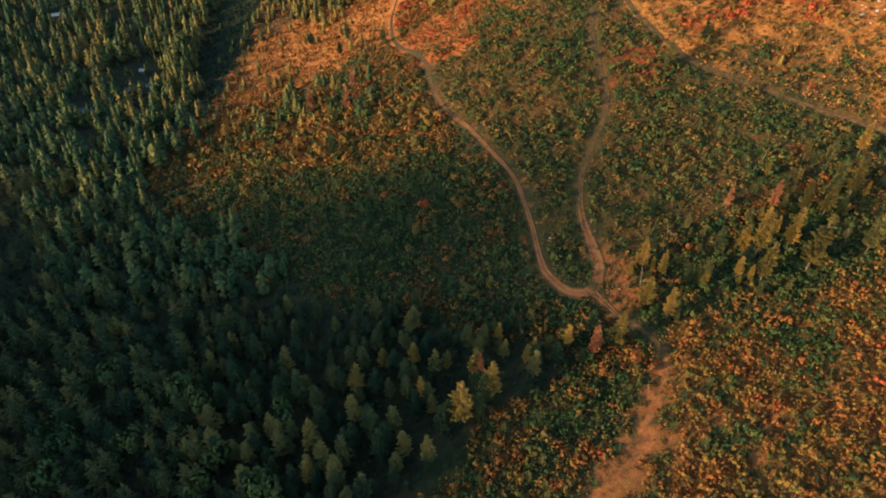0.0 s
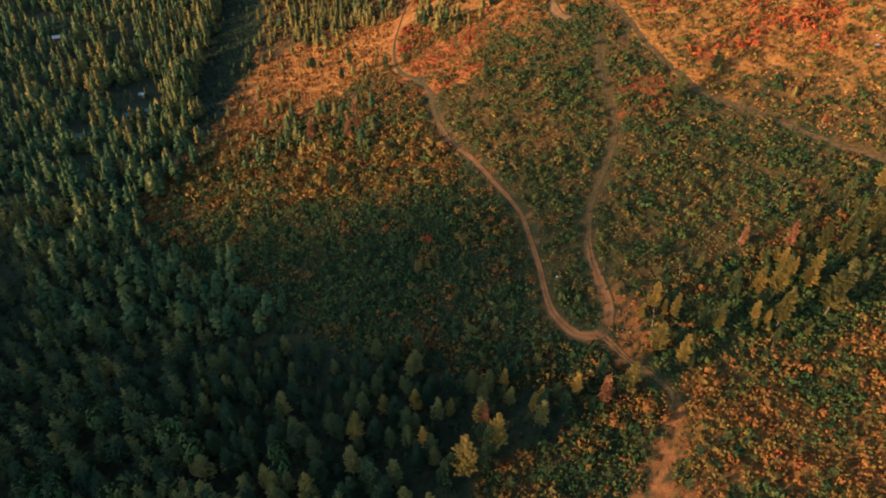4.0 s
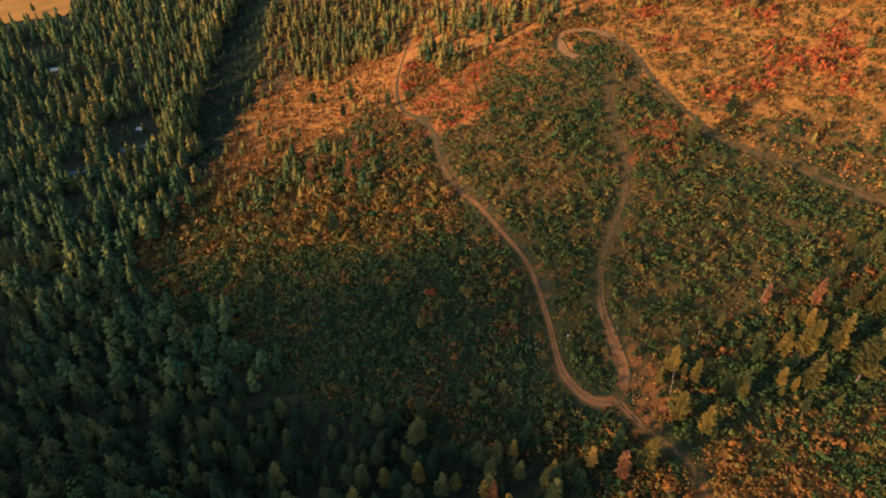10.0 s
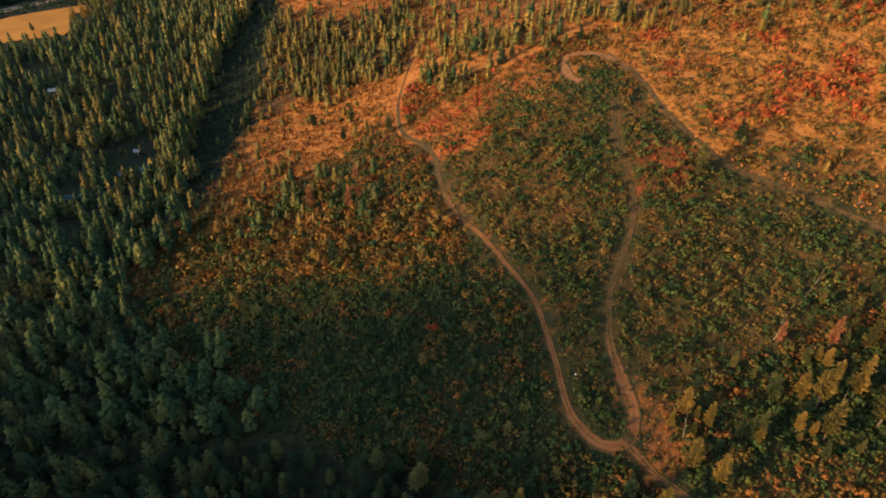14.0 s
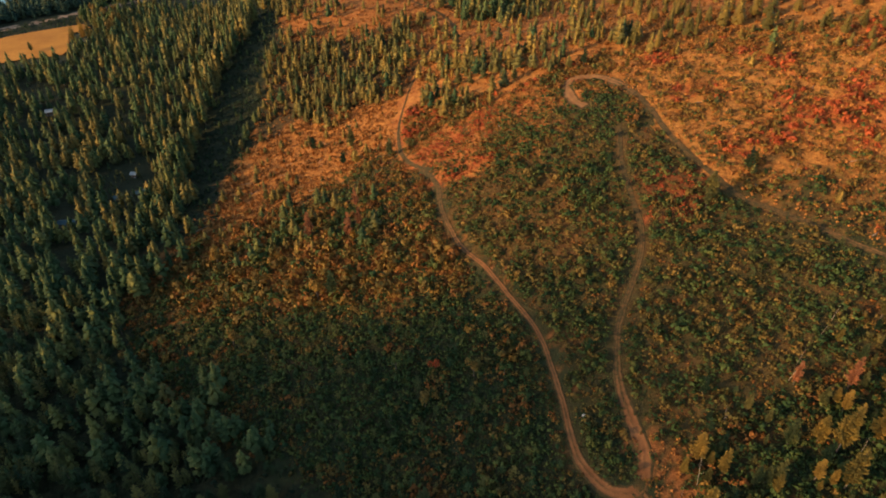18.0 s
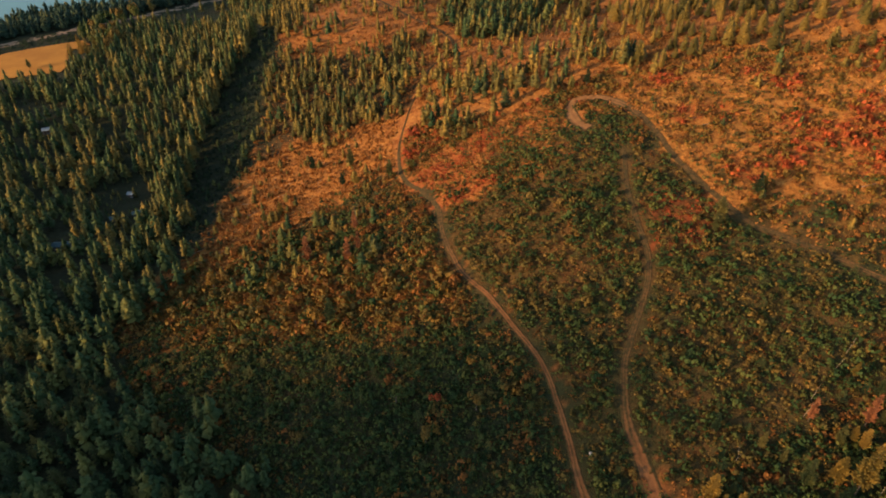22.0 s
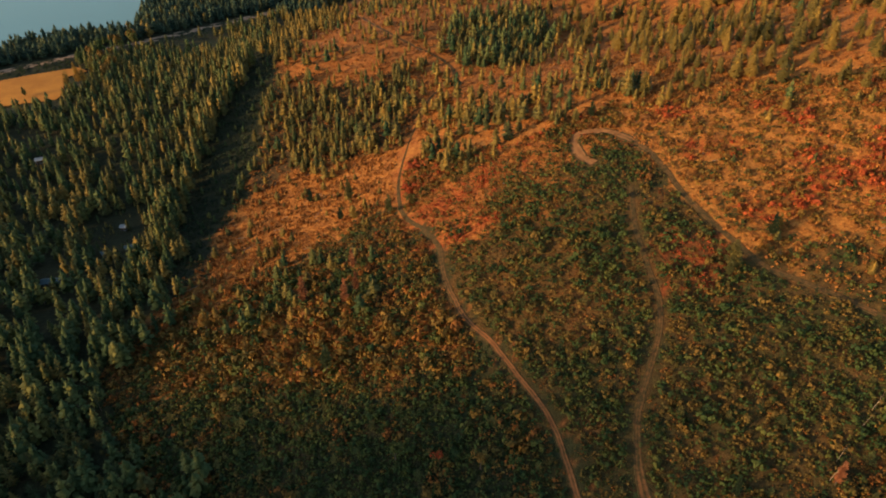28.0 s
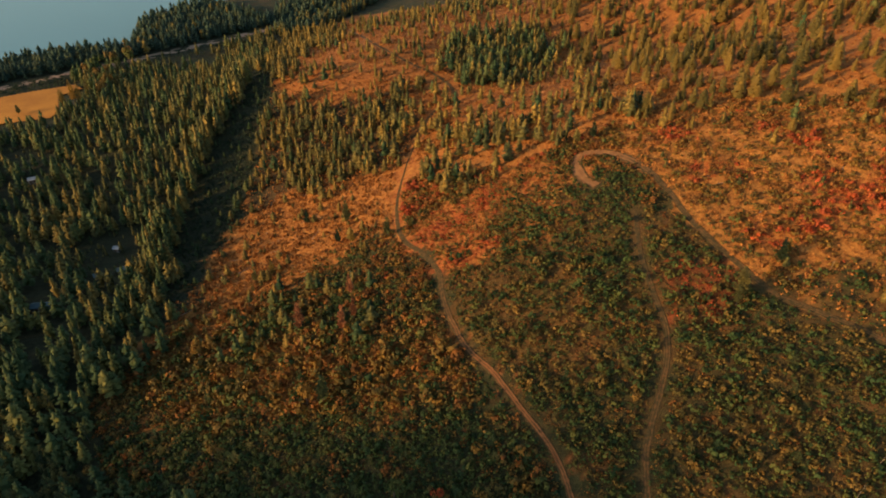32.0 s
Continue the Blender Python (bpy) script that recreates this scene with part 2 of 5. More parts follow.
def scatter_mesh(name, templates, spots, material):
    """One mesh of many copies of small templates. spots: rows of x, y, z, turn, width, height, template."""
    vs, ts, tones, base = [], [], [], 0
    chance = np.random.default_rng(len(name))
    spots = np.asarray(spots, float)
    for k, (tv, tt) in enumerate(templates):
        s = spots[spots[:, 6].astype(int) == k]
        if not len(s):
            continue
        c, sn = np.cos(s[:, 3])[:, None], np.sin(s[:, 3])[:, None]
        w, h = s[:, 4][:, None], s[:, 5][:, None]
        x = s[:, 0][:, None] + w * (c * tv[:, 0] - sn * tv[:, 1])
        y = s[:, 1][:, None] + w * (sn * tv[:, 0] + c * tv[:, 1])
        z = s[:, 2][:, None] + h * tv[:, 2]
        vs.append(np.stack([x, y, z], 2).reshape(-1, 3))
        tones.append(np.repeat(chance.random(len(s)), len(tv)))
        ts.append((tt[None] + (base + np.arange(len(s)) * len(tv))[:, None, None]).reshape(-1, 3))
        base += len(s) * len(tv)
    return mesh_from(name, np.concatenate(vs), np.concatenate(ts), material, tone=(np.concatenate(tones), 0))


def spire_crown(rng, rings, sides, tufts, foot=0.1, width=0.15, blunt=0.75, core=1.0):
    """A dense conifer crown of unit height: an uneven inner mass in whorls, ringed by drooping bough tips."""
    v, t = [], []

    def reach(f):
        return width * (1 - f) ** blunt * min(1.0, 0.6 + 2.5 * f) + 0.008
    turn = rng.random() * 6.283
    for k in range(rings):
        f = k / rings
        for a in range(sides):
            ang = turn + 2 * math.pi * (a + 0.5 * (k % 2) + 0.35 * rng.normal()) / sides
            r = reach(f) * core * (0.78 if k % 2 else 0.46) * (1 + 0.28 * rng.normal())
            v.append(np.array([r * math.cos(ang), r * math.sin(ang), foot + (0.96 - foot) * (f + 0.3 * rng.random() / rings)]))
    top = len(v)
    v.append(np.array([0.01 * rng.normal(), 0.01 * rng.normal(), 1.0]))
    for k in range(rings):
        for a in range(sides):
            p, q = k * sides + a, k * sides + (a + 1) % sides
            if k == rings - 1:
                t.append((p, q, top))
            else:
                t += [(p, q, q + sides), (p, q + sides, p + sides)]
    for k in range(tufts):
        f = rng.random() ** 1.25 * 0.95
        ang = rng.random() * 6.283
        d, side = np.array([math.cos(ang), math.sin(ang), 0.0]), np.array([-math.sin(ang), math.cos(ang), 0.0])
        z, r = foot + (0.96 - foot) * f, reach(f)
        lift = np.array([0, 0, 1.0])
        n = len(v)
        w = 0.34 * r + 0.012
        v += [d * r * 0.4 + lift * (z + 0.045) + side * 0.3 * w, d * r * 0.85 + lift * (z + 0.005) - side * w, d * r * (1.1 + 0.35 * rng.random()) + lift * (z - 0.03 + 0.06 * f), d * r * 0.9 + lift * z + side * w]
        t += [(n, n + 1, n + 2), (n, n + 2, n + 3)]
    return np.array(v), np.array(t)


def plume_crown(rng, tiers, arms, foot=0.2, width=0.19, tufts=5):
    """An open conifer crown of unit height: single boughs, each with tufts of needles towards its tip, and gaps between."""
    v, t = [], []
    lift = np.array([0, 0, 1.0])
    for k in range(tiers):
        f = (k + 0.6 * rng.random()) / tiers
        z = foot + (0.97 - foot) * f
        reach = width * (1 - f) ** 0.62 * min(1.0, 0.55 + 2.2 * f) + 0.02
        for a in range(arms if f < 0.75 else max(3, arms - 2)):
            if rng.random() < 0.16:
                continue
            ang = 6.283 * (a + 0.8 * rng.random() + 0.37 * k) / arms
            r = reach * (0.6 + 0.55 * rng.random())
            d, side = np.array([math.cos(ang), math.sin(ang), 0.0]), np.array([-math.sin(ang), math.cos(ang), 0.0])
            rise = 0.28 * rng.random() - 0.10
            n = len(v)
            v += [lift * (z + 0.008), lift * (z - 0.004), d * r * 0.9 + lift * (z + rise * r)]
            t.append((n, n + 1, n + 2))
            for j in range(tufts):
                g = (j + 0.8) / tufts
                p = d * r * g + lift * (z + rise * r * g) + side * r * 0.20 * rng.normal()
                w = r * (0.25 - 0.08 * g) + 0.010
                n = len(v)
                v += [p + d * w * 1.2 + lift * w * 0.25, p - d * 0.5 * w + side * w * 0.9 - lift * 0.35 * w, p - d * 0.5 * w - side * w * 0.9 - lift * 0.35 * w, p + lift * w * (0.55 + 0.4 * rng.random())]
                t += [(n, n + 1, n + 3), (n + 1, n + 2, n + 3), (n + 2, n, n + 3)]
    n = len(v)
    v += [np.array([0.012, 0, 0.93]), np.array([-0.006, 0.011, 0.93]), np.array([-0.006, -0.011, 0.93]), np.array([0, 0, 1.0])]
    t += [(n, n + 1, n + 3), (n + 1, n + 2, n + 3), (n + 2, n, n + 3)]
    return np.array(v), np.array(t)


def stem(sides, radius, top, rings=4, lean=0.0):
    """A tapered stem of unit height."""
    v, t = [], []
    for k in range(rings + 1):
        f = k / rings
        r = radius * (1 - f * 0.9) * (1.25 if k == 0 else 1)
        for s in range(sides):
            a = 2 * math.pi * s / sides
            v.append((r * math.cos(a) + lean * f * f, r * math.sin(a), f * top - (0.03 if k == 0 else 0)))
    for k in range(rings):
        for s in range(sides):
            a, b = k * sides + s, k * sides + (s + 1) % sides
            t += [(a, b, b + sides), (a, b + sides, a + sides)]
    return np.array(v), np.array(t)


def leaf_clump(rng, n, size, low=0.35, spread=0.34):
    """A bush of unit radius: tufts of leaves round a few lobes, with gaps, on a dark inner mass."""
    v, t = [], []
    lobes = [(rng.normal(0, spread, 2), low + 0.4 * rng.random(), 0.42 + 0.22 * rng.random()) for _ in range(4)]
    for k in range(n):
        c, z, r = lobes[k % 4]
        d = rng.normal(size=3)
        d[2] = abs(d[2]) * 0.9 - 0.15
        d /= np.linalg.norm(d)
        p = np.array([c[0], c[1], z]) + d * r * (0.8 + 0.35 * rng.random())
        p[2] = max(p[2], 0.05)
        u = np.cross(d, rng.normal(size=3))
        u /= np.linalg.norm(u)
        w = np.cross(d, u) + d * 0.25 * rng.normal()
        s = size * (0.7 + 0.6 * rng.random())
        i = len(v)
        v += [p + u * s, p + w * s * 0.75 - d * s * 0.35, p - u * s * 0.9 - d * s * 0.15, p - w * s * 0.75 - d * s * 0.35]
        t += [(i, i + 1, i + 2), (i, i + 2, i + 3)]
    return np.array(v), np.array(t)


# ---------------- plan of the plant cover ----------------
FOREST_LOW = [(-167, 195), (-132, 205), (-92, 162), (-57, 134), (-26, 123), (2, 110), (25, 105), (41, 104), (46, 98), (33, 95), (15, 90), (-4, 80), (-12, 58), (-130, 50), (-200, 120)]
FOREST_WEST = [(-276, 423), (-239, 427), (-242, 488), (-222, 562), (-155, 626), (-143, 597), (-120, 451), (-124, 412), (-127, 383), (-128, 355), (-129, 330), (-127, 303), (-122, 270), (-118, 245), (-125, 207), (-167, 195), (-260, 200), (-330, 350)]
CLUMP_MID = [(-101, 411), (-73, 394), (-48, 392), (-30, 391), (-17, 361), (-17, 331), (-31, 321), (-53, 325), (-70, 331), (-89, 324), (-102, 336), (-104, 370)]
CLUMP_DARK = [(0, 470), (40, 480), (62, 440), (48, 385), (26, 378), (2, 410)]
FOREST_EAST = [(50, 560), (62, 492), (66, 420), (82, 357), (96, 322), (118, 300), (150, 280), (200, 262), (215, 340), (190, 420), (140, 500), (100, 560)]
RIDGE_TREES = [(-15, 315), (-11, 354), (25, 329), (64, 309), (85, 288), (78, 271), (56, 288), (21, 277), (10, 271), (-10, 268), (-17, 295)]
UPPER_CLEARING = [(-105, 425), (-92, 470), (-100, 600), (-105, 660), (45, 660), (62, 500), (64, 420), (78, 360), (66, 310), (25, 330), (-11, 354), (-16, 372), (-50, 410), (-76, 410)]
LOW_GREEN = [(-116, 192), (-44, 183), (-16, 178), (8, 166), (22, 137), (25, 125), (31, 114), (41, 104), (25, 105), (-26, 123), (-91, 160)]
YELLOW_WEST = [(-114, 253), (-76, 259), (-27, 207), (-4, 206), (3, 182), (-16, 178), (-44, 183), (-77, 185), (-103, 205)]
BOTTOM_MIX = [(-11, 68), (15, 87), (37, 95), (49, 95), (42, 73), (34, 60), (-5, 50)]
SOUTH_EAST = [(50, 97), (70, 106), (88, 110), (115, 112), (125, 60), (60, 45), (32, 55), (44, 75)]
YOUNG_STAND = [(-79, 241), (-56, 242), (-45, 256), (-23, 236), (-21, 213), (-30, 208), (-51, 214), (-57, 205), (-71, 213)]
DRY_SLOPE = [(-98, 233), (-103, 250), (-104, 277), (-103, 305), (-98, 325), (-89, 322), (-70, 329), (-53, 324), (-31, 319), (-25, 300), (-22, 262), (-32, 264), (-45, 256), (-66, 243), (-79, 233), (-88, 222)]
EAST_SLOPE = [(69, 232), (60, 268), (64, 300), (98, 282), (145, 267), (190, 250), (170, 130), (140, 148), (107, 175), (83, 197)]
BETWEEN_ROADS = [(55, 234), (53, 188), (40, 150), (40, 120), (30, 118), (22, 156), (0, 198), (-6, 228), (-18, 250), (0, 272), (30, 272), (45, 262)]
MIDDLE_EAST = [(55, 236), (66, 236), (78, 204), (107, 170), (125, 150), (85, 140), (50, 125), (42, 130), (46, 165), (54, 190)]
OPEN_SLOPE = [(-114, 200), (-102, 235), (-88, 260), (-25, 270), (-18, 300), (20, 275), (55, 288), (98, 284), (150, 268), (160, 200), (150, 150), (112, 108), (100, 52), (20, 52), (-8, 62), (10, 86), (34, 96), (-26, 122), (-90, 160)]
UPPER_EDGE = [(-113, 440), (-134, 576), (-150, 640), (-110, 640), (-97, 600), (-90, 480), (-85, 425)]
CORRIDOR = [(-143, 597), (-120, 451), (-124, 412), (-127, 383), (-128, 355), (-129, 330), (-127, 303), (-122, 270), (-118, 240), (-100, 240), (-104, 277), (-103, 305), (-98, 325), (-99, 345), (-104, 370), (-105, 402), (-105, 440), (-128, 586)]
LAKE_BELT = [(-400, 425), (-326, 503), (-288, 536), (-252, 572), (-200, 634), (-160, 680), (-240, 760), (-262, 760), (-288, 680), (-275, 622), (-280, 598), (-312, 585), (-350, 552), (-420, 455)]
FIELD = [(-350, 395), (-277, 431), (-247, 437), (-248, 449), (-262, 478), (-252, 492), (-263, 502), (-305, 480), (-400, 400)]
GLADES = [(-148, 288, 12), (-161, 256, 6), (-220, 358, 4), (-155, 318, 5), (-167, 268, 8), (-147, 243, 7), (-160, 303, 9), (-236, 386, 8), (-246, 392, 7), (-226, 384, 6)]
BARE_PATCHES = [(9.5, 177, 1.6), (23.5, 160, 2.0), (25.5, 153, 2.0), (26, 147, 1.6), (14, 163, 1.5), (44, 116, 3), (45, 120, 4), (45.5, 125, 3.4), (44, 130.5, 2.6), (42.5, 136, 1.6), (46.5, 114, 3), (50, 96, 1.8), (50, 91, 2.5), (47.5, 86, 2.8), (45, 80, 3.6), (41, 74, 4.6), (36, 67, 6), (32, 62, 6), (59, 79, 2), (55, 78, 2.2), (51, 76, 2.5), (45, 75, 3), (69, 76, 2), (64, 70, 3), (136, 203, 7), (144, 205, 6), (8, 174, 2.2), (30, 142, 1.5), (44, 260, 4.5)]
RED_PATCHES = [(79, 270, 4.5), (76, 275, 3.9), (90, 245, 3.9), (79, 246, 3.9), (109, 263, 5.2), (113, 253, 4.5), (108, 232, 4.5), (119, 221, 6.5), (127, 225, 6.5), (115, 225, 5.2), (103, 218, 5.2), (97, 218, 4.5), (87, 214, 5.2), (146, 259, 6.5), (130, 230, 5.2), (125, 212, 5.2), (-17, 273, 5.2), (-16, 293, 4.5), (-10, 247, 5.2), (3, 256, 5.2), (-4, 250, 5.2), (10, 257, 5.2), (11, 234, 3.9), (-3, 228, 3.9), (0, 233, 4.5), (61, 202, 3.4), (66, 208, 3.0), (67, 198, 3.4), (67, 192, 3.4), (58, 194, 2.5), (71, 204, 2.5), (76, 208, 3.0)]
GREEN_PATCHES = [(75, 121, 10), (60, 119, 8), (90, 124, 10), (103, 128, 9), (56, 110, 7), (81, 96, 6), (87, 90, 6), (49, 82, 3), (62, 74, 4), (37, 86, 5), (26, 81, 6), (65, 112, 9), (86, 116, 10), (50, 241, 9), (25, 244, 8), (56, 251, 6), (60, 239, 3.5), (45, 215, 7), (-66, 224, 11), (-36, 220, 12), (105, 168, 6), (91, 207, 4), (101, 164, 6), (89, 148, 5), (-8, 163, 11), (-32, 147, 16), (15, 129, 10), (33, 126, 4), (66, 112, 9), (84, 117, 9), (97, 122, 8)]
SLOPE_TREES = [(88.9, 122.8, 14.2), (91.1, 115.5, 19.5), (80.3, 120.8, 15.8), (71.8, 123.9, 9.5), (77.9, 123.9, 9.2), (79.6, 113.9, 14.0), (74.3, 115.8, 7.5), (66.5, 115.8, 9.2), (56.3, 118.6, 9.5),
               (95.7, 133.4, 11.5), (102.7, 151.9, 7.0), (107.3, 148.1, 9.5), (52.1, 122.3, 10.0), (77.1, 114.6, 6.0), (65.8, 114.0, 7.0), (65.9, 132.5, 6.5), (48.5, 119.4, 6.5), (86.6, 126.9, 7.5),
               (94.5, 118.5, 8.0), (91.2, 134.9, 6.0), (50.6, 110.1, 11.2), (55.1, 106.0, 11.8), (41.8, 99.7, 13.5), (105.0, 137.9, 12.5), (100.7, 131.6, 12.5), (108.8, 136.4, 14.0), (115.5, 149.1, 11.5), (106.2, 118.4, 13.5)]
MEADOW_TREES = [(-43.5, 285.3, 10.8), (-44.8, 269.0, 6.8), (-38.3, 263.6, 6.8), (-24.5, 258.7, 8.8), (-62.6, 297.0, 7.2), (-69.6, 260.7, 7.8), (-76.0, 258.7, 7.0), (-37.5, 186.5, 10.5), (-16.0, 259.0, 4.8),
                (46.0, 280.6, 5.5), (51.2, 279.9, 7.8), (65.1, 269.5, 5.2), (74.2, 195.8, 9.8), (87.4, 204.5, 8.5), (90.0, 207.0, 6.0), (72.5, 193.0, 6.0)]
DEAD_TREES = [(88.5, 135.1, 10.8), (77.7, 137.5, 8.2), (35.8, 97.6, 13.0), (8.6, 95.3, 10.8), (-50.2, 218.6, 11.8), (-35.1, 211.8, 11.5), (-32.1, 216.3, 9.0), (-34.8, 229.8, 9.0), (-126.5, 293.5, 12.0)]
SNAGS = [(91.7, 152.7, 8.0), (80.2, 142.5, 7.0), (60.8, 130.9, 6.0), (53.2, 121.8, 8.5), (85.4, 120.6, 9.0), (87.9, 149.1, 5.8), (59.7, 130.0, 5.8), (47.2, 114.8, 5.0), (51.0, 116.9, 11.2), (102.1, 121.1, 8.2), (98.7, 199.9, 6.5), (-34.5, 232.9, 11.8), (77.0, 138.5, 9.0), (36.5, 98.5, 13.5)]
BOULDERS = [(88.0, 198.0, 1.5), (30.0, 135.0, 1.3), (136, 203, 1.6), (138, 206, 1.2), (134, 200, 1.0), (140, 203, 1.4), (133, 204, 0.9), (142, 207, 1.2), (137, 199, 0.8), (146, 204, 1.3), (-3.0, 209.0, 0.7), (17.0, 252.0, 0.8)]
EAST_TREES = [(66, 305), (98, 322), (118, 300), (150, 280), (215, 255), (190, 215), (140, 245), (105, 262), (84, 276)]
HEDGE = [(-400, 403), (-305, 483), (-264, 505), (-284, 527), (-316, 495), (-400, 425)]
UPPER_ORANGE = [(-20, 252), (-8, 230), (10, 222), (36, 236), (44, 262), (62, 270), (62, 296), (20, 280), (0, 290), (-22, 300)]
FOREST_EDGE = [(-108, 206), (-106, 185), (-89, 165), (-63, 153), (-47, 138), (-55, 131), (-120, 136), (-168, 223), (-125, 221)]
BETWEEN_NORTH = [(54, 236), (54, 186), (30, 178), (4, 190), (-6, 228), (-18, 250), (0, 272), (30, 272), (45, 262)]
GRASS_PATCHES = [(18, 275, 5), (28, 272, 5), (46, 117, 4), (47, 124, 4), (60, 263, 6), (66, 255, 5), (76, 225, 5)]

SHORE_WOODS = [(-262, 500), (-240, 490), (-222, 562), (-150, 632), (-100, 660), (-70, 740), (-120, 715), (-153, 666), (-195, 625), (-229, 583), (-246, 559), (-280, 524)]
CORRIDOR_RIM = [(-129, 451), (-133, 412), (-136, 383), (-137, 355), (-138, 330), (-136, 303), (-131, 270), (-126, 240), (-118, 240), (-122, 270), (-127, 303), (-129, 330), (-128, 355), (-127, 383), (-124, 412), (-120, 451)]
GAP_EAST = [(56, 300), (58, 345), (66, 372), (84, 356), (98, 322), (118, 300), (104, 280), (84, 284)]
TOP_WOODS = [(-169, 668), (-144, 630), (-115, 634), (-92, 688), (-60, 760), (-120, 800), (-169, 746)]
MEADOW = [(-230, 534), (-214, 570), (-172, 602), (-176, 572), (-186, 545)]
RIGHT_COVER = [(50, 104), (52, 126), (74, 133), (96, 145), (125, 153), (112, 116), (87, 111), (65, 104)]
GOLD_TREES = [(-31.0, 81.2, 14.5), (3.5, 84.5, 16.5), (10.8, 89.9, 14.8), (13.7, 105.4, 8.0), (-7.6, 102.4, 9.0), (-5.7, 92.2, 10.0), (-44.4, 69.8, 9.5), (-21.1, 67.4, 9.0), (-31.0, 73.7, 10.8), (-21.8, 96.1, 12.5), (7.0, 97.0, 8.0), (0.6, 99.2, 8.0), (-15.4, 101.9, 9.0), (22, 100, 8), (30, 101, 9)]
CLUMP_HALO = [(-104, 425), (-60, 408), (-20, 410), (4, 370), (-3, 320), (-28, 312), (-70, 322), (-98, 322)]
OLIVE_PATCHES = [(97, 191, 8), (112, 161, 8), (126, 166, 9), (121, 178, 9), (131, 181, 8), (108, 184, 9), (116, 172, 9), (102, 195, 9), (92, 193, 9), (120, 191, 9), (105, 177, 9)]
CORRIDOR_FOOT = [(-127, 288), (-119, 286), (-110, 252), (-98, 224), (-108, 202), (-128, 212)]
BOULDERS += [(134 + (i * 5.3) % 13, 198 + (i * 3.7) % 10, 0.5 + 0.13 * (i % 5)) for i in range(16)]


# ---------------- ground ----------------
M_GROUND, nt, bsdf = base_material("slope_ground", 0.95)
n1, n2, n3 = noise_node(nt, 0.10, 5.0, 0.7), noise_node(nt, 0.6, 5.0, 0.7), noise_node(nt, 2.6, 5.0, 0.7)
att = nt.nodes.new("ShaderNodeAttribute")
att.attribute_name = "cover"
parts_of = nt.nodes.new("ShaderNodeSeparateColor")
nt.links.new(att.outputs["Color"], parts_of.inputs[0])
soil = ramp_node(nt, n1.outputs[0], [(0.36, (0.034, 0.048, 0.018)), (0.5, (0.056, 0.054, 0.019)), (0.62, (0.090, 0.058, 0.020)), (0.74, (0.135, 0.058, 0.020))])
dry = ramp_node(nt, n2.outputs[0], [(0.3, (0.30, 0.095, 0.026)), (0.45, (0.45, 0.150, 0.036)), (0.58, (0.42, 0.175, 0.042)), (0.72, (0.56, 0.235, 0.060))])
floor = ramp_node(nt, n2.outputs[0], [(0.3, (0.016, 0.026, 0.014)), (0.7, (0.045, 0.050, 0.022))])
earth = ramp_node(nt, n2.outputs[0], [(0.3, (0.25, 0.088, 0.028)), (0.7, (0.42, 0.158, 0.048))])
col = mix_node(nt, parts_of.outputs[1], soil.outputs[0], dry.outputs[0])
straw = ramp_node(nt, n2.outputs[0], [(0.3, (0.32, 0.125, 0.032)), (0.5, (0.48, 0.205, 0.046)), (0.72, (0.58, 0.27, 0.066))])
where = nt.nodes.new("ShaderNodeAttribute")
where.attribute_name = "straw"
col = mix_node(nt, where.outputs["Fac"], col, straw.outputs[0])
rust = ramp_node(nt, n2.outputs[0], [(0.3, (0.34, 0.066, 0.022)), (0.7, (0.52, 0.115, 0.032))])
col = mix_node(nt, att.outputs["Alpha"], col, rust.outputs[0])
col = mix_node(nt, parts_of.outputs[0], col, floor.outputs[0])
col = mix_node(nt, parts_of.outputs[2], col, earth.outputs[0])
c2 = ramp_node(nt, n2.outputs[0], [(0.3, (0.66, 0.66, 0.62)), (0.65, (1.0, 0.98, 0.95))])
c3 = ramp_node(nt, n3.outputs[0], [(0.3, (0.6, 0.6, 0.6)), (0.65, (1.1, 1.1, 1.1))])
col = mix_node(nt, 1.0, mix_node(nt, 1.0, col, c2.outputs[0], "MULTIPLY"), c3.outputs[0], "MULTIPLY")
nt.links.new(col, bsdf.inputs["Base Color"])
add_bump(nt, bsdf, n3.outputs[0], 0.9, 0.35)


def graded(marks, far, growth=1.35):
    """Grid lines: marks are (from, to, step) stretches, beyond which the steps grow."""
    core = np.concatenate([np.arange(a, b, s) for a, b, s in marks] + [[marks[-1][1]]])
    s, a, b = marks[0][2], core[0], core[-1]
    head, tail = [], []
    while a > -far or b < far:
        s *= growth
        a, b = a - s, b + s
        head.append(a)
        tail.append(b)
    return np.array(head[::-1] + list(core) + tail)


gx = graded([(-420, -100, 4.0), (-100, -30, 2.4), (-30, 130, 1.4), (130, 260, 3.2)], 3500)
gy = graded([(-40, 50, 4.0), (50, 300, 1.4), (300, 460, 2.6), (460, 720, 4.0)], 3500)
GX, GY = np.meshgrid(gx, gy)
gz = lie(GX, GY) + rough(GX, GY) * (np.abs(GX) < 800)
cover = np.zeros((GX.size, 4), np.float32)
wx = GX.ravel() + 3.0 * np.sin(GY.ravel() * 0.31) + 2.0 * np.sin(GX.ravel() * 0.53 + GY.ravel() * 0.2)
wy = GY.ravel() + 3.0 * np.sin(GX.ravel() * 0.27 + 1.0) + 2.0 * np.sin(GY.ravel() * 0.47)
stray = np.random.default_rng(5).normal(size=(2, len(wx)))
wx, wy = wx + 2.2 * stray[0], wy + 2.2 * stray[1]
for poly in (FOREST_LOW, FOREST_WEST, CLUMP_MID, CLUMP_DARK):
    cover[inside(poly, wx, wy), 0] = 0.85
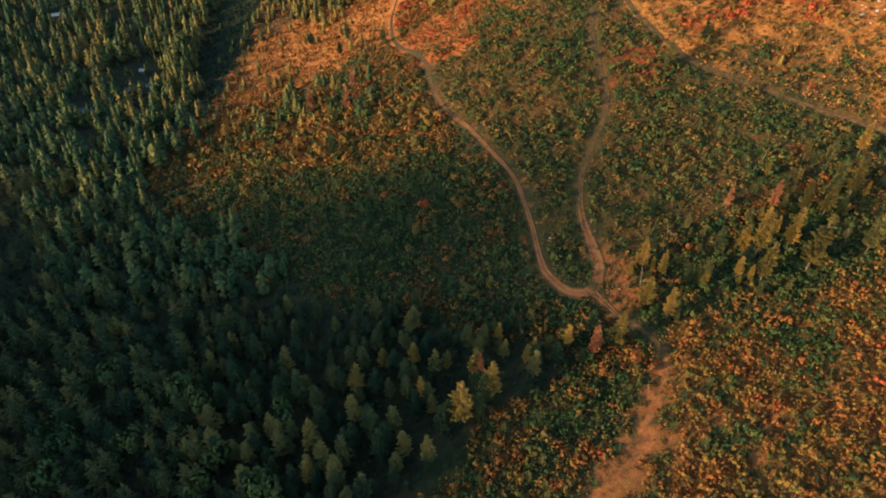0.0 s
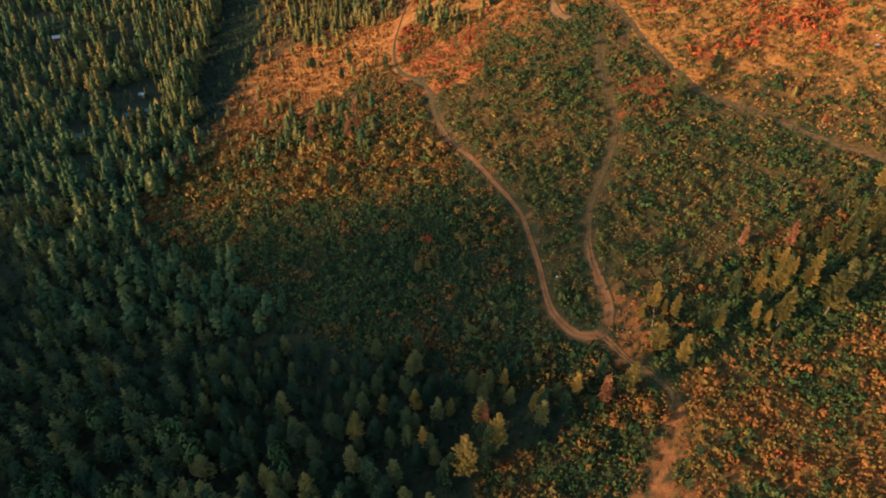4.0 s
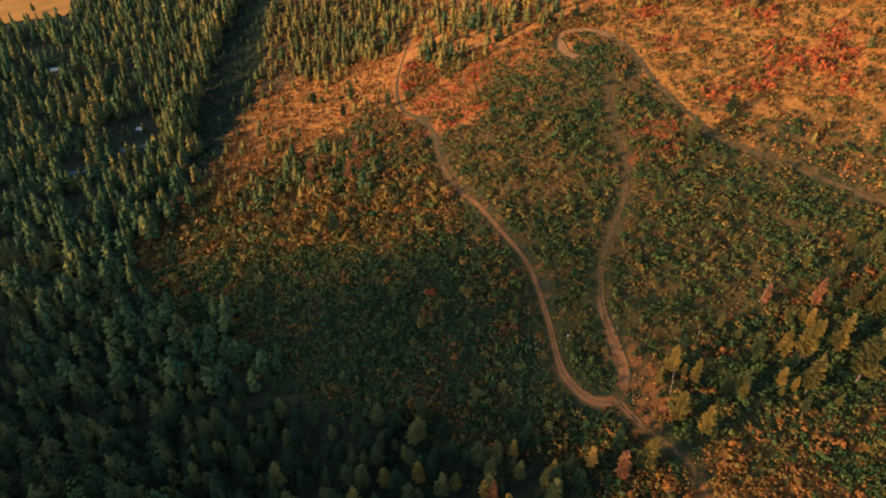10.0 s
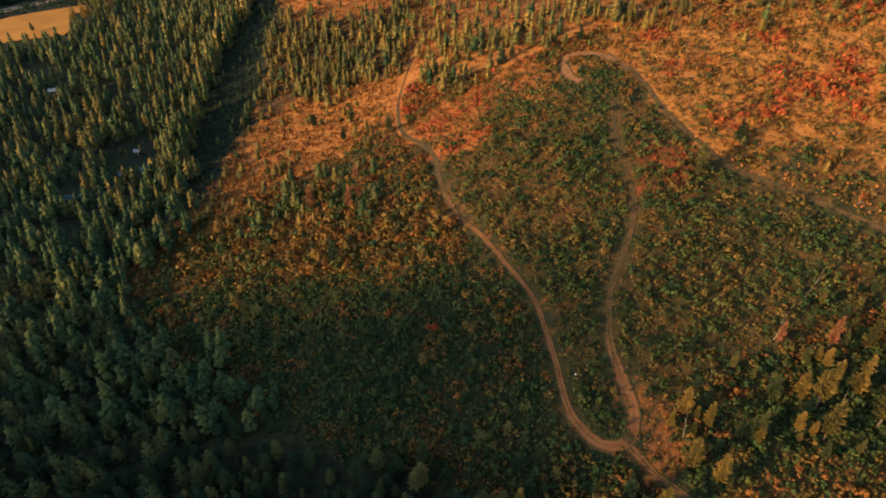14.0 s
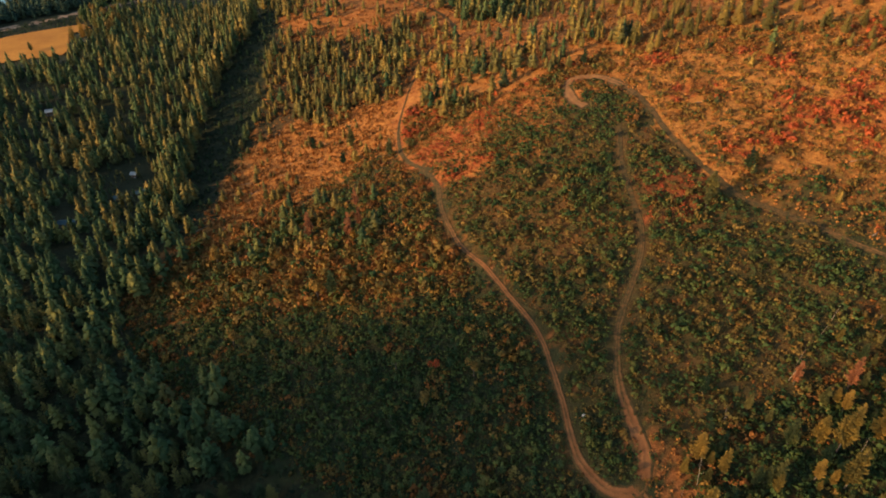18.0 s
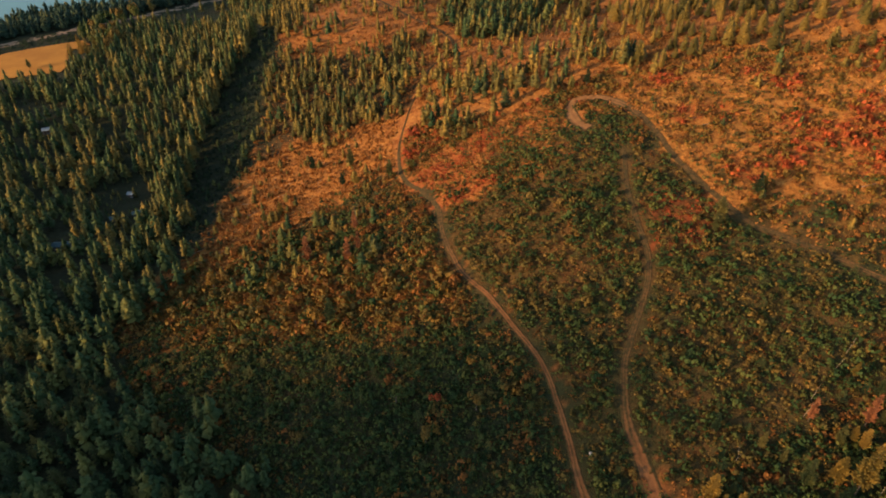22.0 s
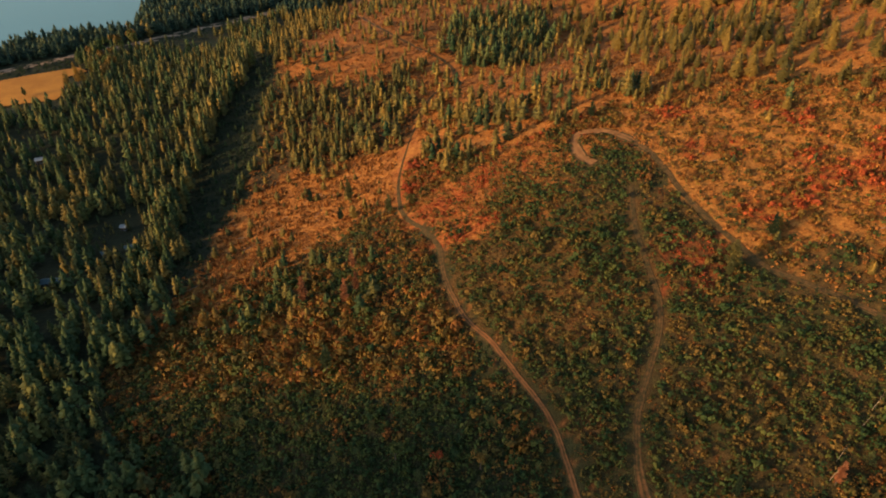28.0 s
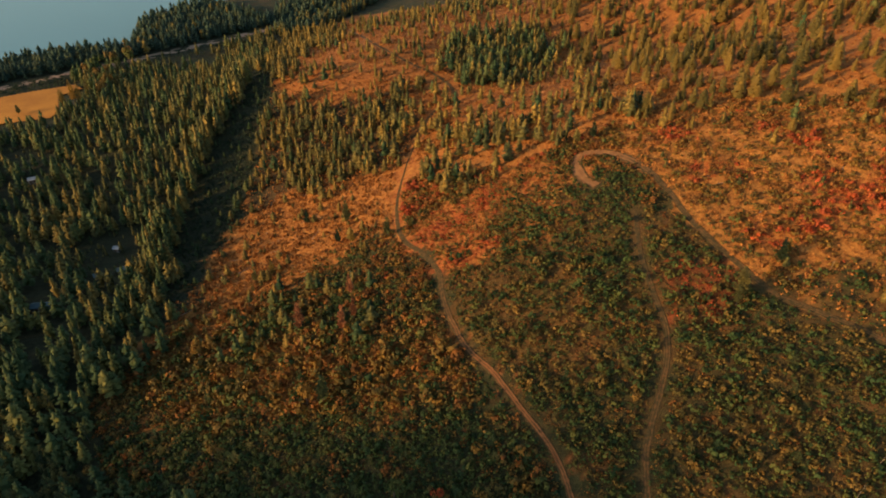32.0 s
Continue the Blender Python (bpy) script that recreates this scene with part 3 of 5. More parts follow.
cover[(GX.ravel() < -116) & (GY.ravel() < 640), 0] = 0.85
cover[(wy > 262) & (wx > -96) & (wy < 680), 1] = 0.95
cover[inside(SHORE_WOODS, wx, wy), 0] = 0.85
# green corridor ground, coloured extra dark for the shadow of the forest edge
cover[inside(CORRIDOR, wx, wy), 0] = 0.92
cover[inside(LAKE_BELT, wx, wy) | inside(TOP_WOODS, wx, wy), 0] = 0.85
# little dry colour between the roads and middle east: soft shade in the ground
for poly, v in ((BETWEEN_ROADS, 0.04), (MIDDLE_EAST, 0.1), (BETWEEN_NORTH, 0.22), (DRY_SLOPE, 1.0), (UPPER_CLEARING, 1.0), (EAST_SLOPE, 1.0), (UPPER_ORANGE, 1.0), (RIDGE_TREES, 0.95), (EAST_TREES, 0.9), (FOREST_EAST, 0.9), (YELLOW_WEST, 0.55), (SOUTH_EAST, 0.5)):
    cover[inside(poly, wx, wy), 1] = v
for line, half, deep in ((ROAD_HAIRPIN, 1.2, 0.04), (ROAD_EAST, 1.6, 0.04), (TRACK_SOUTH, 0.8, 0.04), (TRACK_UPPER, 0.6, 0.04)):
    near = (GX > line[:, 0].min() - 8) & (GX < line[:, 0].max() + 8) & (GY > line[:, 1].min() - 8) & (GY < line[:, 1].max() + 8)
    dd = distance_to(line, GX[near], GY[near])
    k = np.clip((half + 2.4 - dd) / 1.2, 0, 1)
    gz[near] = gz[near] - rough(GX[near], GY[near]) * k - deep * k
    cover[near.ravel(), 2] = np.maximum(cover[near.ravel(), 2], np.clip((1.3 - dd) / 1.2, 0, 1) * 0.3)
for bx, by, br in OLIVE_PATCHES:
    cover[:, 1] *= 1 - 0.8 * np.exp(-((wx - bx) ** 2 + (wy - by) ** 2) / br**2)
for bx, by, br in GRASS_PATCHES:
    d = np.hypot(wx - bx, wy - by)
    cover[:, 1] = np.maximum(cover[:, 1], np.clip((br - d) / (0.6 * br), 0, 0.8))
for bx, by, br in BARE_PATCHES:
    d = np.hypot(wx - bx, wy - by)
    cover[:, 2] = np.maximum(cover[:, 2], np.clip((br - d) / (0.4 * br), 0, 0.9))
for bx, by, br in RED_PATCHES:
    cover[:, 3] = np.maximum(cover[:, 3], 0.8 * np.exp(-((wx - bx) ** 2 + (wy - by) ** 2) / br**2))
for bx, by, br in GREEN_PATCHES:
    cover[:, 1] *= 1 - 0.8 * np.exp(-((wx - bx) ** 2 + (wy - by) ** 2) / br**2)
cover[inside(MEADOW, wx, wy), :2] = 0
cover[inside(LOW_GREEN, wx, wy), 0] = np.maximum(cover[inside(LOW_GREEN, wx, wy), 0], 0.5)
straw = np.zeros(len(wx), np.float32)
for poly, v in ((EAST_SLOPE, 0.85), (EAST_TREES, 0.6), (GAP_EAST, 0.8), (DRY_SLOPE, 0.55), (RIDGE_TREES, 0.4)):
    straw[inside(poly, wx, wy)] = v
me = grid_mesh("ground", gx, gy, gz, M_GROUND)
for bx, by, br in OLIVE_PATCHES + GREEN_PATCHES:
    straw *= 1 - 0.85 * np.exp(-((wx - bx) ** 2 + (wy - by) ** 2) / br**2)
me.attributes.new("straw", "FLOAT", "POINT").data.foreach_set("value", straw.astype(np.float32))
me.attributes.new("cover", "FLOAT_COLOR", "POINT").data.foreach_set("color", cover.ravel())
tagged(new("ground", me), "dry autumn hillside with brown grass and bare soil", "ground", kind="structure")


def ground_at(x, y):
    x, y = np.asarray(x, float), np.asarray(y, float)
    return lie(x, y) + rough(x, y)


# ---------------- roads ----------------
def dirt_material(name, dark, light):
    m, nt, bsdf = base_material(name, 0.95)
    n1, n2 = noise_node(nt, 0.25, 4.0), noise_node(nt, 4.0, 5.0)
    c1 = ramp_node(nt, n1.outputs[0], [(0.3, dark), (0.7, light)])
    c2 = ramp_node(nt, n2.outputs[0], [(0.25, (0.6, 0.6, 0.6)), (0.75, (1.1, 1.1, 1.1))])
    nt.links.new(mix_node(nt, 1.0, c1.outputs[0], c2.outputs[0], "MULTIPLY"), bsdf.inputs["Base Color"])
    add_bump(nt, bsdf, n2.outputs[0], 0.7, 0.08)
    return m


M_GRAVEL = dirt_material("pale_gravel", (0.30, 0.19, 0.12), (0.42, 0.28, 0.18))


def track_material(name, dark, light):
    """Packed soil in the ruts, breaking up into trodden grass where the wear is slight."""
    m, nt, bsdf = base_material(name, 0.95)
    n1, n2, n3 = noise_node(nt, 0.25, 4.0), noise_node(nt, 3.0, 5.0), noise_node(nt, 0.9, 5.0, 0.7)
    c1 = ramp_node(nt, n1.outputs[0], [(0.3, dark), (0.7, light)])
    c2 = ramp_node(nt, n2.outputs[0], [(0.25, (0.7, 0.7, 0.7)), (0.75, (1.1, 1.1, 1.1))])
    grass = ramp_node(nt, n3.outputs[0], [(0.35, (0.034, 0.032, 0.012)), (0.52, (0.072, 0.048, 0.017)), (0.66, (0.125, 0.062, 0.021))])
    att = nt.nodes.new("ShaderNodeAttribute")
    att.attribute_name = "wear"
    worn = nt.nodes.new("ShaderNodeMath")
    worn.operation = "MULTIPLY_ADD"
    nt.links.new(n3.outputs[0], worn.inputs[0])
    worn.inputs[1].default_value = 0.9
    nt.links.new(att.outputs["Fac"], worn.inputs[2])
    edge = nt.nodes.new("ShaderNodeMapRange")
    edge.inputs["From Min"].default_value, edge.inputs["From Max"].default_value = 0.78, 1.35
    nt.links.new(worn.outputs[0], edge.inputs["Value"])
    soil = mix_node(nt, 1.0, c1.outputs[0], c2.outputs[0], "MULTIPLY")
    nt.links.new(mix_node(nt, edge.outputs[0], grass.outputs[0], soil), bsdf.inputs["Base Color"])
    add_bump(nt, bsdf, n2.outputs[0], 0.6, 0.06)
    return m


M_DIRT = track_material("packed_dirt", (0.19, 0.074, 0.026), (0.31, 0.128, 0.046))
M_DIRT_GREY = track_material("pale_dirt", (0.17, 0.078, 0.030), (0.30, 0.145, 0.056))


def road(name, line, widths, label, material, wear=(1, 1)):
    """A dirt road along a plan line: two worn ruts, a grassier middle, and shoulders that run out into the slope."""
    rng = np.random.default_rng(len(line))
    tang = np.gradient(line, axis=0)
    tang /= np.linalg.norm(tang, axis=1)[:, None]
    nor = np.stack([-tang[:, 1], tang[:, 0]], 1)
    prof = [(-1.7, -0.16, 0.0), (-1.3, 0.0, 0.05), (-1.0, 0.02, 0.5), (-0.78, -0.03, 1.0), (-0.40, -0.03, 0.95), (-0.12, 0.03, 0.55),
            (0.12, 0.03, 0.55), (0.40, -0.03, 0.95), (0.78, -0.03, 1.0), (1.0, 0.02, 0.5), (1.3, 0.0, 0.05), (1.7, -0.16, 0.0)]
    along = np.linspace(0, 1, len(line))
    half = np.interp(along, np.linspace(0, 1, len(widths)), widths) / 2
    worn = np.interp(along, np.linspace(0, 1, len(wear)), wear)
    wide = np.clip((half - 1.1) / 0.5, 0, 1)
    v, a = np.zeros((len(line), len(prof), 3)), np.zeros((len(line), len(prof)))
    sway = 0.12 * np.convolve(rng.normal(size=len(line) + 4), np.ones(5) / 2.2, "valid")
    for k, (s, dz, w) in enumerate(prof):
        p = line + nor * (half * (s + sway + 0.05 * rng.normal(size=len(line))))[:, None]
        v[:, k, :2] = p
        v[:, k, 2] = lie(p[:, 0], p[:, 1]) + dz + 0.05
        a[:, k] = (w + (0.95 - w) * wide * (abs(s) < 0.9)) * worn
    m = len(prof)
    i = (np.arange(len(line) - 1)[:, None] * m + np.arange(m - 1)[None]).ravel()
    t = np.concatenate([np.stack([i, i + m, i + m + 1], 1), np.stack([i, i + m + 1, i + 1], 1)])
    me = mesh_from(name, v.reshape(-1, 3), t, material, True)
    me.attributes.new("wear", "FLOAT", "POINT").data.foreach_set("value", a.ravel().astype(np.float32))
    return tagged(new(name, me), label, "road", kind="structure")


road("road_hairpin", ROAD_HAIRPIN, [0.9, 1.0, 1.1, 1.1, 1.1, 1.3, 2.9, 2.3, 1.3, 1.1, 1.1, 1.2, 1.2, 1.1, 1.1, 1.1, 1.0, 0.8, 0.6, 0.5, 0.5], "narrow dirt road with two ruts bending in a hairpin", M_DIRT, [0.25, 0.35, 0.4, 0.45, 0.45, 0.5, 1.1, 1.1, 1.0, 0.9, 0.9, 1.0, 0.75, 0.5, 0.35, 0.25, 0.2, 0.2, 0.2, 0.2, 0.2])
road("road_east", ROAD_EAST, [1.3, 1.2, 1.2, 1.2, 1.2, 1.4, 3.4, 3.0], "narrow dirt road curving up to a loop", M_DIRT_GREY, [0.75, 0.6, 0.5, 0.42, 0.42, 0.5, 1.2, 1.1])
road("track_south", TRACK_SOUTH[TRACK_SOUTH[:, 1] > 95], [2.0, 1.3, 1.0, 0.8], "worn dirt track running down from the hairpin", M_DIRT, [0.9, 0.7, 0.5, 0.4])
road("track_upper", TRACK_UPPER, [1.1, 1.2, 1.3, 1.4, 1.6], "faint track climbing the upper clearing", M_DIRT_GREY, [0.5, 0.6])
road("road_far", ROAD_FAR, [6, 6], "pale gravel road along the lake shore", M_GRAVEL)

# ---------------- lake and field ----------------
M_WATER, nt, bsdf = base_material("lake_water", 0.25)
bsdf.inputs["Base Color"].default_value = (0.072, 0.205, 0.215, 1)
bsdf.inputs["Specular IOR Level"].default_value = 0.25
wv = noise_node(nt, 0.5, 3.0)
add_bump(nt, bsdf, wv.outputs[0], 0.2, 0.06)
bm = bmesh.new()
bm.faces.new([bm.verts.new((x, y, -8.2)) for x, y in ((-3500, -3500), (-700, -300), *[(x + 6, y - 6) for x, y in SHORE[1:]], (3400, 3500), (-3500, 3500))])
bmesh.ops.triangulate(bm, faces=bm.faces[:])
me = bpy.data.meshes.new("lake")
bm.to_mesh(me)
bm.free()
me.materials.append(M_WATER)
if me.polygons[0].normal.z < 0:
    me.flip_normals()
tagged(new("lake", me), "calm grey-blue lake water", "water", kind="structure")

M_FIELD, nt, bsdf = base_material("stubble", 0.95)
n1, n2 = noise_node(nt, 0.06, 4.0), noise_node(nt, 1.5, 4.0)
c1 = ramp_node(nt, n1.outputs[0], [(0.35, (0.40, 0.160, 0.024)), (0.65, (0.52, 0.225, 0.034))])
c2 = ramp_node(nt, n2.outputs[0], [(0.3, (0.75, 0.75, 0.75)), (0.7, (1.05, 1.05, 1.05))])
nt.links.new(mix_node(nt, 1.0, c1.outputs[0], c2.outputs[0], "MULTIPLY"), bsdf.inputs["Base Color"])
fx, fy = np.meshgrid(np.arange(-420, -235, 1.4), np.arange(380, 510, 1.4))
fv = np.stack([fx.ravel(), fy.ravel(), (lie(fx, fy) + 0.75).ravel()], 1)
nx = fx.shape[1]
fin = inside(FIELD, fv[:, 0], fv[:, 1])
i = (np.arange(fx.shape[0] - 1)[:, None] * nx + np.arange(nx - 1)[None]).ravel()
i = i[fin[i] & fin[i + 1] & fin[i + nx] & fin[i + nx + 1]]
ft = np.concatenate([np.stack([i, i + 1, i + nx + 1], 1), np.stack([i, i + nx + 1, i + nx], 1)])
tagged(new("field", mesh_from("field", fv, ft, M_FIELD, True)), "golden mown field beside the forest", "field", kind="structure")

# ---------------- planting helpers ----------------
rng = np.random.default_rng(7)
ROADS_ALL = (ROAD_HAIRPIN, ROAD_EAST, TRACK_SOUTH, TRACK_UPPER)


def clear_of_roads(x, y, gap):
    ok = np.ones(len(x), bool)
    for line in ROADS_ALL:
        ok &= distance_to(line, x, y) > gap
    return ok


def sprinkle(poly, area_each, gap=2.2, ragged=1.5):
    """Random plan places in a polygon, about one to every area_each square metres."""
    p = np.array(poly, float)
    lo, hi = p.min(0), p.max(0)
    cell = math.sqrt(area_each)
    nx, ny = max(1, int((hi[0] - lo[0]) / cell)), max(1, int((hi[1] - lo[1]) / cell))
    X, Y = np.meshgrid(np.arange(nx), np.arange(ny))
    x = lo[0] + (X.ravel() + rng.random(nx * ny)) * cell
    y = lo[1] + (Y.ravel() + rng.random(nx * ny)) * cell
    k = inside(poly, x + ragged * np.sin(y * 0.9 / ragged) + ragged * 0.6 * rng.normal(size=len(x)), y + ragged * np.sin(x * 0.9 / ragged) + ragged * 0.6 * rng.normal(size=len(x)))
    x, y = x[k], y[k]
    k = clear_of_roads(x, y, gap)
    return np.stack([x[k], y[k]], 1)


def stand(poly, area_each, gap=2.2, ragged=5.0, clump=0.5):
    """Places of trees in a polygon, in loose groups with gaps between, about one to every area_each square metres."""
    xy = sprinkle(poly, area_each * 0.5, gap, ragged)
    x, y = xy[:, 0], xy[:, 1]
    group = 0.5 + 0.5 * np.sin(x * 0.33 + 2.0 * np.sin(y * 0.19)) * np.sin(y * 0.29 + 2.0 * np.sin(x * 0.17))
    return xy[rng.random(len(xy)) < (1 - clump) * 0.5 + clump * group]


def spots(xy, lo, hi, slim, kinds, skew=1.2):
    """Rows for scatter_mesh: heights between lo and hi, widths by height times slim."""
    n = len(xy)
    h = lo + (hi - lo) * rng.random(n) ** skew
    return np.stack([xy[:, 0], xy[:, 1], ground_at(xy[:, 0], xy[:, 1]) - 0.1, rng.random(n) * 6.283, h * slim * (0.8 + 0.4 * rng.random(n)), h, rng.integers(0, kinds, n)], 1)


def part(name, data, parent, label=""):
    """A mesh as one part of a thing."""
    ob = new(name, data)
    ob.parent = parent
    if label:
        ob["label"] = label
    return ob


trng = np.random.default_rng(3)
FAR_CROWNS = [spire_crown(trng, 7, 5, 36, foot=0.06 + 0.1 * trng.random(), width=0.15 + 0.06 * trng.random(), blunt=0.45 + 0.3 * trng.random()) for _ in range(8)]
MID_CROWNS = [spire_crown(trng, 10, 6, 150, core=0.7, foot=0.08 + 0.1 * trng.random(), width=0.15 + 0.055 * trng.random(), blunt=0.42 + 0.3 * trng.random()) for _ in range(8)]
SAPLINGS = [plume_crown(trng, 8, 5, foot=0.06, width=0.2 + 0.07 * trng.random(), tufts=2) for _ in range(8)]
WOOD_CROWNS = [plume_crown(trng, 11, 5, foot=0.10 + 0.1 * trng.random(), width=0.15 + 0.05 * trng.random(), tufts=3) for _ in range(8)]
NEAR_CROWNS = [plume_crown(trng, 15, 6, foot=0.14 + 0.16 * trng.random(), width=0.125 + 0.05 * trng.random()) for _ in range(8)]
FAR_STEM = [stem(4, 0.014, 0.85, 1)]
srng = np.random.default_rng(11)
BUSHES = [leaf_clump(srng, 14, 0.33, spread=0.46) for _ in range(8)]
ROUND_CROWNS = [leaf_clump(srng, 170, 0.13, low=0.5) for _ in range(4)]
TUFTS = [leaf_clump(srng, 5, 0.52, low=0.2) for _ in range(6)]

# ---------------- single conifers near the camera ----------------
TRUNK = mesh_from("trunk", *stem(7, 0.013, 0.93, 5), M_BARK)
CROWN = {}
for key, mat in (("green", M_NEEDLE_SHADE), ("olive", M_NEEDLE_GOLD_LIT), ("moss", M_NEEDLE_MOSS), ("rust", M_NEEDLE_DEAD)):
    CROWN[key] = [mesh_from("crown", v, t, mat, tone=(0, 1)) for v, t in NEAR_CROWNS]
PATTERNS = {}


def conifer(x, y, h, key, k, name="conifer", label="", group="conifers on the slope", slim=1.0):
    """A conifer at a plan place: Empty with trunk and crown."""
    z = float(ground_at(x, y)) - 0.05
    m = Matrix.LocRotScale((x, y, z), Euler((0, 0, rng.random() * 6.283)), (h * slim, h * slim, h))
    if (name, key, k) not in PATTERNS:
        ob = new(name)
        part("trunk", TRUNK, ob)
        part("crown", CROWN[key][k], ob)
        tagged(ob, label, "tree", group)
        PATTERNS[name, key, k] = ob
        ob.matrix_basis = m
        return ob
    src = PATTERNS[name, key, k]
    ob = copy_thing(src, Matrix.Identity(4))
    ob.matrix_basis = m
    tagged(ob, label, "tree", group)
    return ob


for i, (x, y, h) in enumerate(SLOPE_TREES):
    conifer(x, y, h, ("olive", "olive", "olive", "moss")[i % 4], i % 8, label="%s conifer on the slope by the hairpin" % ("sunlit olive-gold", "sunlit olive-gold", "sunlit olive-gold", "mossy olive-green")[i % 4], group="conifers by the hairpin", slim=1.0)
for i, (x, y) in enumerate(stand(RIGHT_COVER, 42, clump=0.3)):
    conifer(x, y, 3.5 + 4.5 * rng.random(), ("moss", "olive", "green")[i % 3], i % 8, name="young_conifer", label="%s young conifer among shrubs below the hairpin" % ("mossy olive-green", "olive-gold", "dark green")[i % 3], group="young conifers by the hairpin")
for i, (x, y, h) in enumerate(MEADOW_TREES):
    conifer(x, y, h, ("moss", "green", "olive")[i % 3], (i * 3) % 8, label="%s conifer standing alone in dry grass" % ("mossy olive-green", "dark green", "olive-gold")[i % 3], group="conifers in the clearing", slim=1.25)
for i, (x, y, h) in enumerate(DEAD_TREES):
    conifer(x, y, h, "rust", (i * 5) % 8, name="dead_conifer", label="dead conifer with rust-red needles", group="dead conifers", slim=0.85)

SNAG_STEM = mesh_from("stem", *stem(6, 0.0085, 1.0, 4, 0.03), M_SNAG)
SNAG_ARM = mesh_from("branch", *stem(4, 0.03, 1.0, 2, 0.2), M_SNAG)
for i, (x, y, h) in enumerate(SNAGS):
    ob = tagged(new("snag"), "bare grey standing dead trunk among shrubs", "dead tree", "snags")
    ob.matrix_basis = Matrix.LocRotScale((x, y, float(ground_at(x, y)) - 0.05), Euler((0.12 * math.sin(i * 2.3), 0.10, i)), (0.8 * h, 0.8 * h, 0.8 * h))
    part("stem", SNAG_STEM, ob)
    for k in range(3):
        a = part("branch", SNAG_ARM, ob)
        a.matrix_basis = pose(0, 0, 0.45 + 0.15 * k, 55, 0, 130 * k + 40 * i) @ Matrix.Diagonal((0.12, 0.12, 0.12, 1))

LOG = mesh_from("fallen_log", *stem(6, 0.022, 1.0, 3, 0.04), M_SNAG)
for poly, each, group in ((DRY_SLOPE, 130, "fallen logs on the dry slope"), (UPPER_CLEARING, 700, "fallen logs in the upper clearing"), (EAST_SLOPE, 500, "fallen logs above the road")):
    for x, y in sprinkle(poly, each, 3.0):
        h, turn = 3 + 5 * rng.random(), 25 + 40 * rng.normal()
        dx, dy = math.cos(radians(turn)), math.sin(radians(turn))
        z0, z1 = float(ground_at(x, y)), float(ground_at(x + h * dx, y + h * dy))
        ob = tagged(new("fallen_log", LOG), "weathered fallen log lying in dry grass", "log", group)
        ob.matrix_basis = Matrix.LocRotScale((x, y, z0 + 0.1), Vector((dx * h, dy * h, z1 - z0)).to_track_quat("Z", "Y"), (h * 0.8, h * 0.8, h))

# ---------------- broadleaf trees ----------------
LIMB = mesh_from("limb", *stem(5, 0.05, 1.0, 3, 0.15), M_BARK)
STUMP = mesh_from("trunk", *stem(7, 0.035, 0.6, 4, 0.02), M_BARK)
ROUND = {key: [mesh_from("crown", v * np.array([0.36, 0.36, 0.62]) + np.array([0, 0, 0.22]), t, mat, tone=(0, 1)) for v, t in ROUND_CROWNS] for key, mat in (("green", M_LEAF_GREEN), ("yellow", M_LEAF_YELLOW), ("red", M_LEAF_RED), ("orange", M_LEAF_ORANGE), ("olive", M_LEAF_OLIVE))}


def broadleaf(x, y, h, key, k, label, slim=1.0):
    ob = tagged(new("broadleaf_tree"), label, "tree", "broadleaf trees")
    ob.matrix_basis = Matrix.LocRotScale((x, y, float(ground_at(x, y)) - 0.05), Euler((0, 0, 2.1 * k + x)), (h * slim, h * slim, h))
    part("trunk", STUMP, ob)
    for j in range(3):
        a = part("limb", LIMB, ob)
        a.matrix_basis = pose(0, 0, 0.3 + 0.07 * j, 38, 0, 120 * j) @ Matrix.Diagonal((0.34, 0.34, 0.34, 1))
    part("crown", ROUND[key][k % 4], ob)


broadleaf(-42.1, 186.1, 6.8, "yellow", 0, "round yellow broadleaf tree among shrubs")
broadleaf(-5.1, 152.4, 4.2, "red", 1, "small bright red broadleaf tree among green shrubs")
broadleaf(-83.9, 216.2, 7.5, "yellow", 2, "yellow broadleaf tree at the forest edge")
for i, (x, y) in enumerate(sprinkle([(-110, 62), (-100, 110), (-40, 100), (-15, 62)], 210)):
    broadleaf(x, y, 8 + 4 * rng.random(), "green", i, "dark green broadleaf tree in the shaded wood", 1.1)
for i, (x, y) in enumerate(sprinkle(LOW_GREEN, 420)):
    broadleaf(x, y, 4 + 3 * rng.random(), ("green", "olive")[i % 2], i, "small broadleaf tree on the shaded slope")

# trees picked out as sunlit by their gold needles
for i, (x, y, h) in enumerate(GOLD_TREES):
    conifer(x, y, h, "olive", (i * 3) % 8, label="conifer at the wood's edge with sunlight put into its golden needles", group="golden conifers of the lower wood", slim=1.1)
for i, (x, y, h) in enumerate(((-262, 519, 9), (-256, 524, 10), (-248, 519, 9), (-266, 510, 8), (-252, 512, 8), (-262, 536, 11), (-254, 546, 12), (-246, 534, 10), (-250, 560, 11), (-243, 548, 12), (-247, 500, 10), (-238, 494, 11), (-232, 484, 12), (-238, 476, 10), (-228, 470, 11))):
    broadleaf(x, y, h, ("olive", "green")[i % 2], i, "%s broadleaf tree by the lake road" % ("olive-gold", "dull green")[i % 2], 1.2)
broadleaf(45, 94, 5.0, "orange", 3, "round golden-orange broadleaf tree by the track")
broadleaf(37, 92, 4.0, "orange", 1, "small golden-orange broadleaf tree by the track")

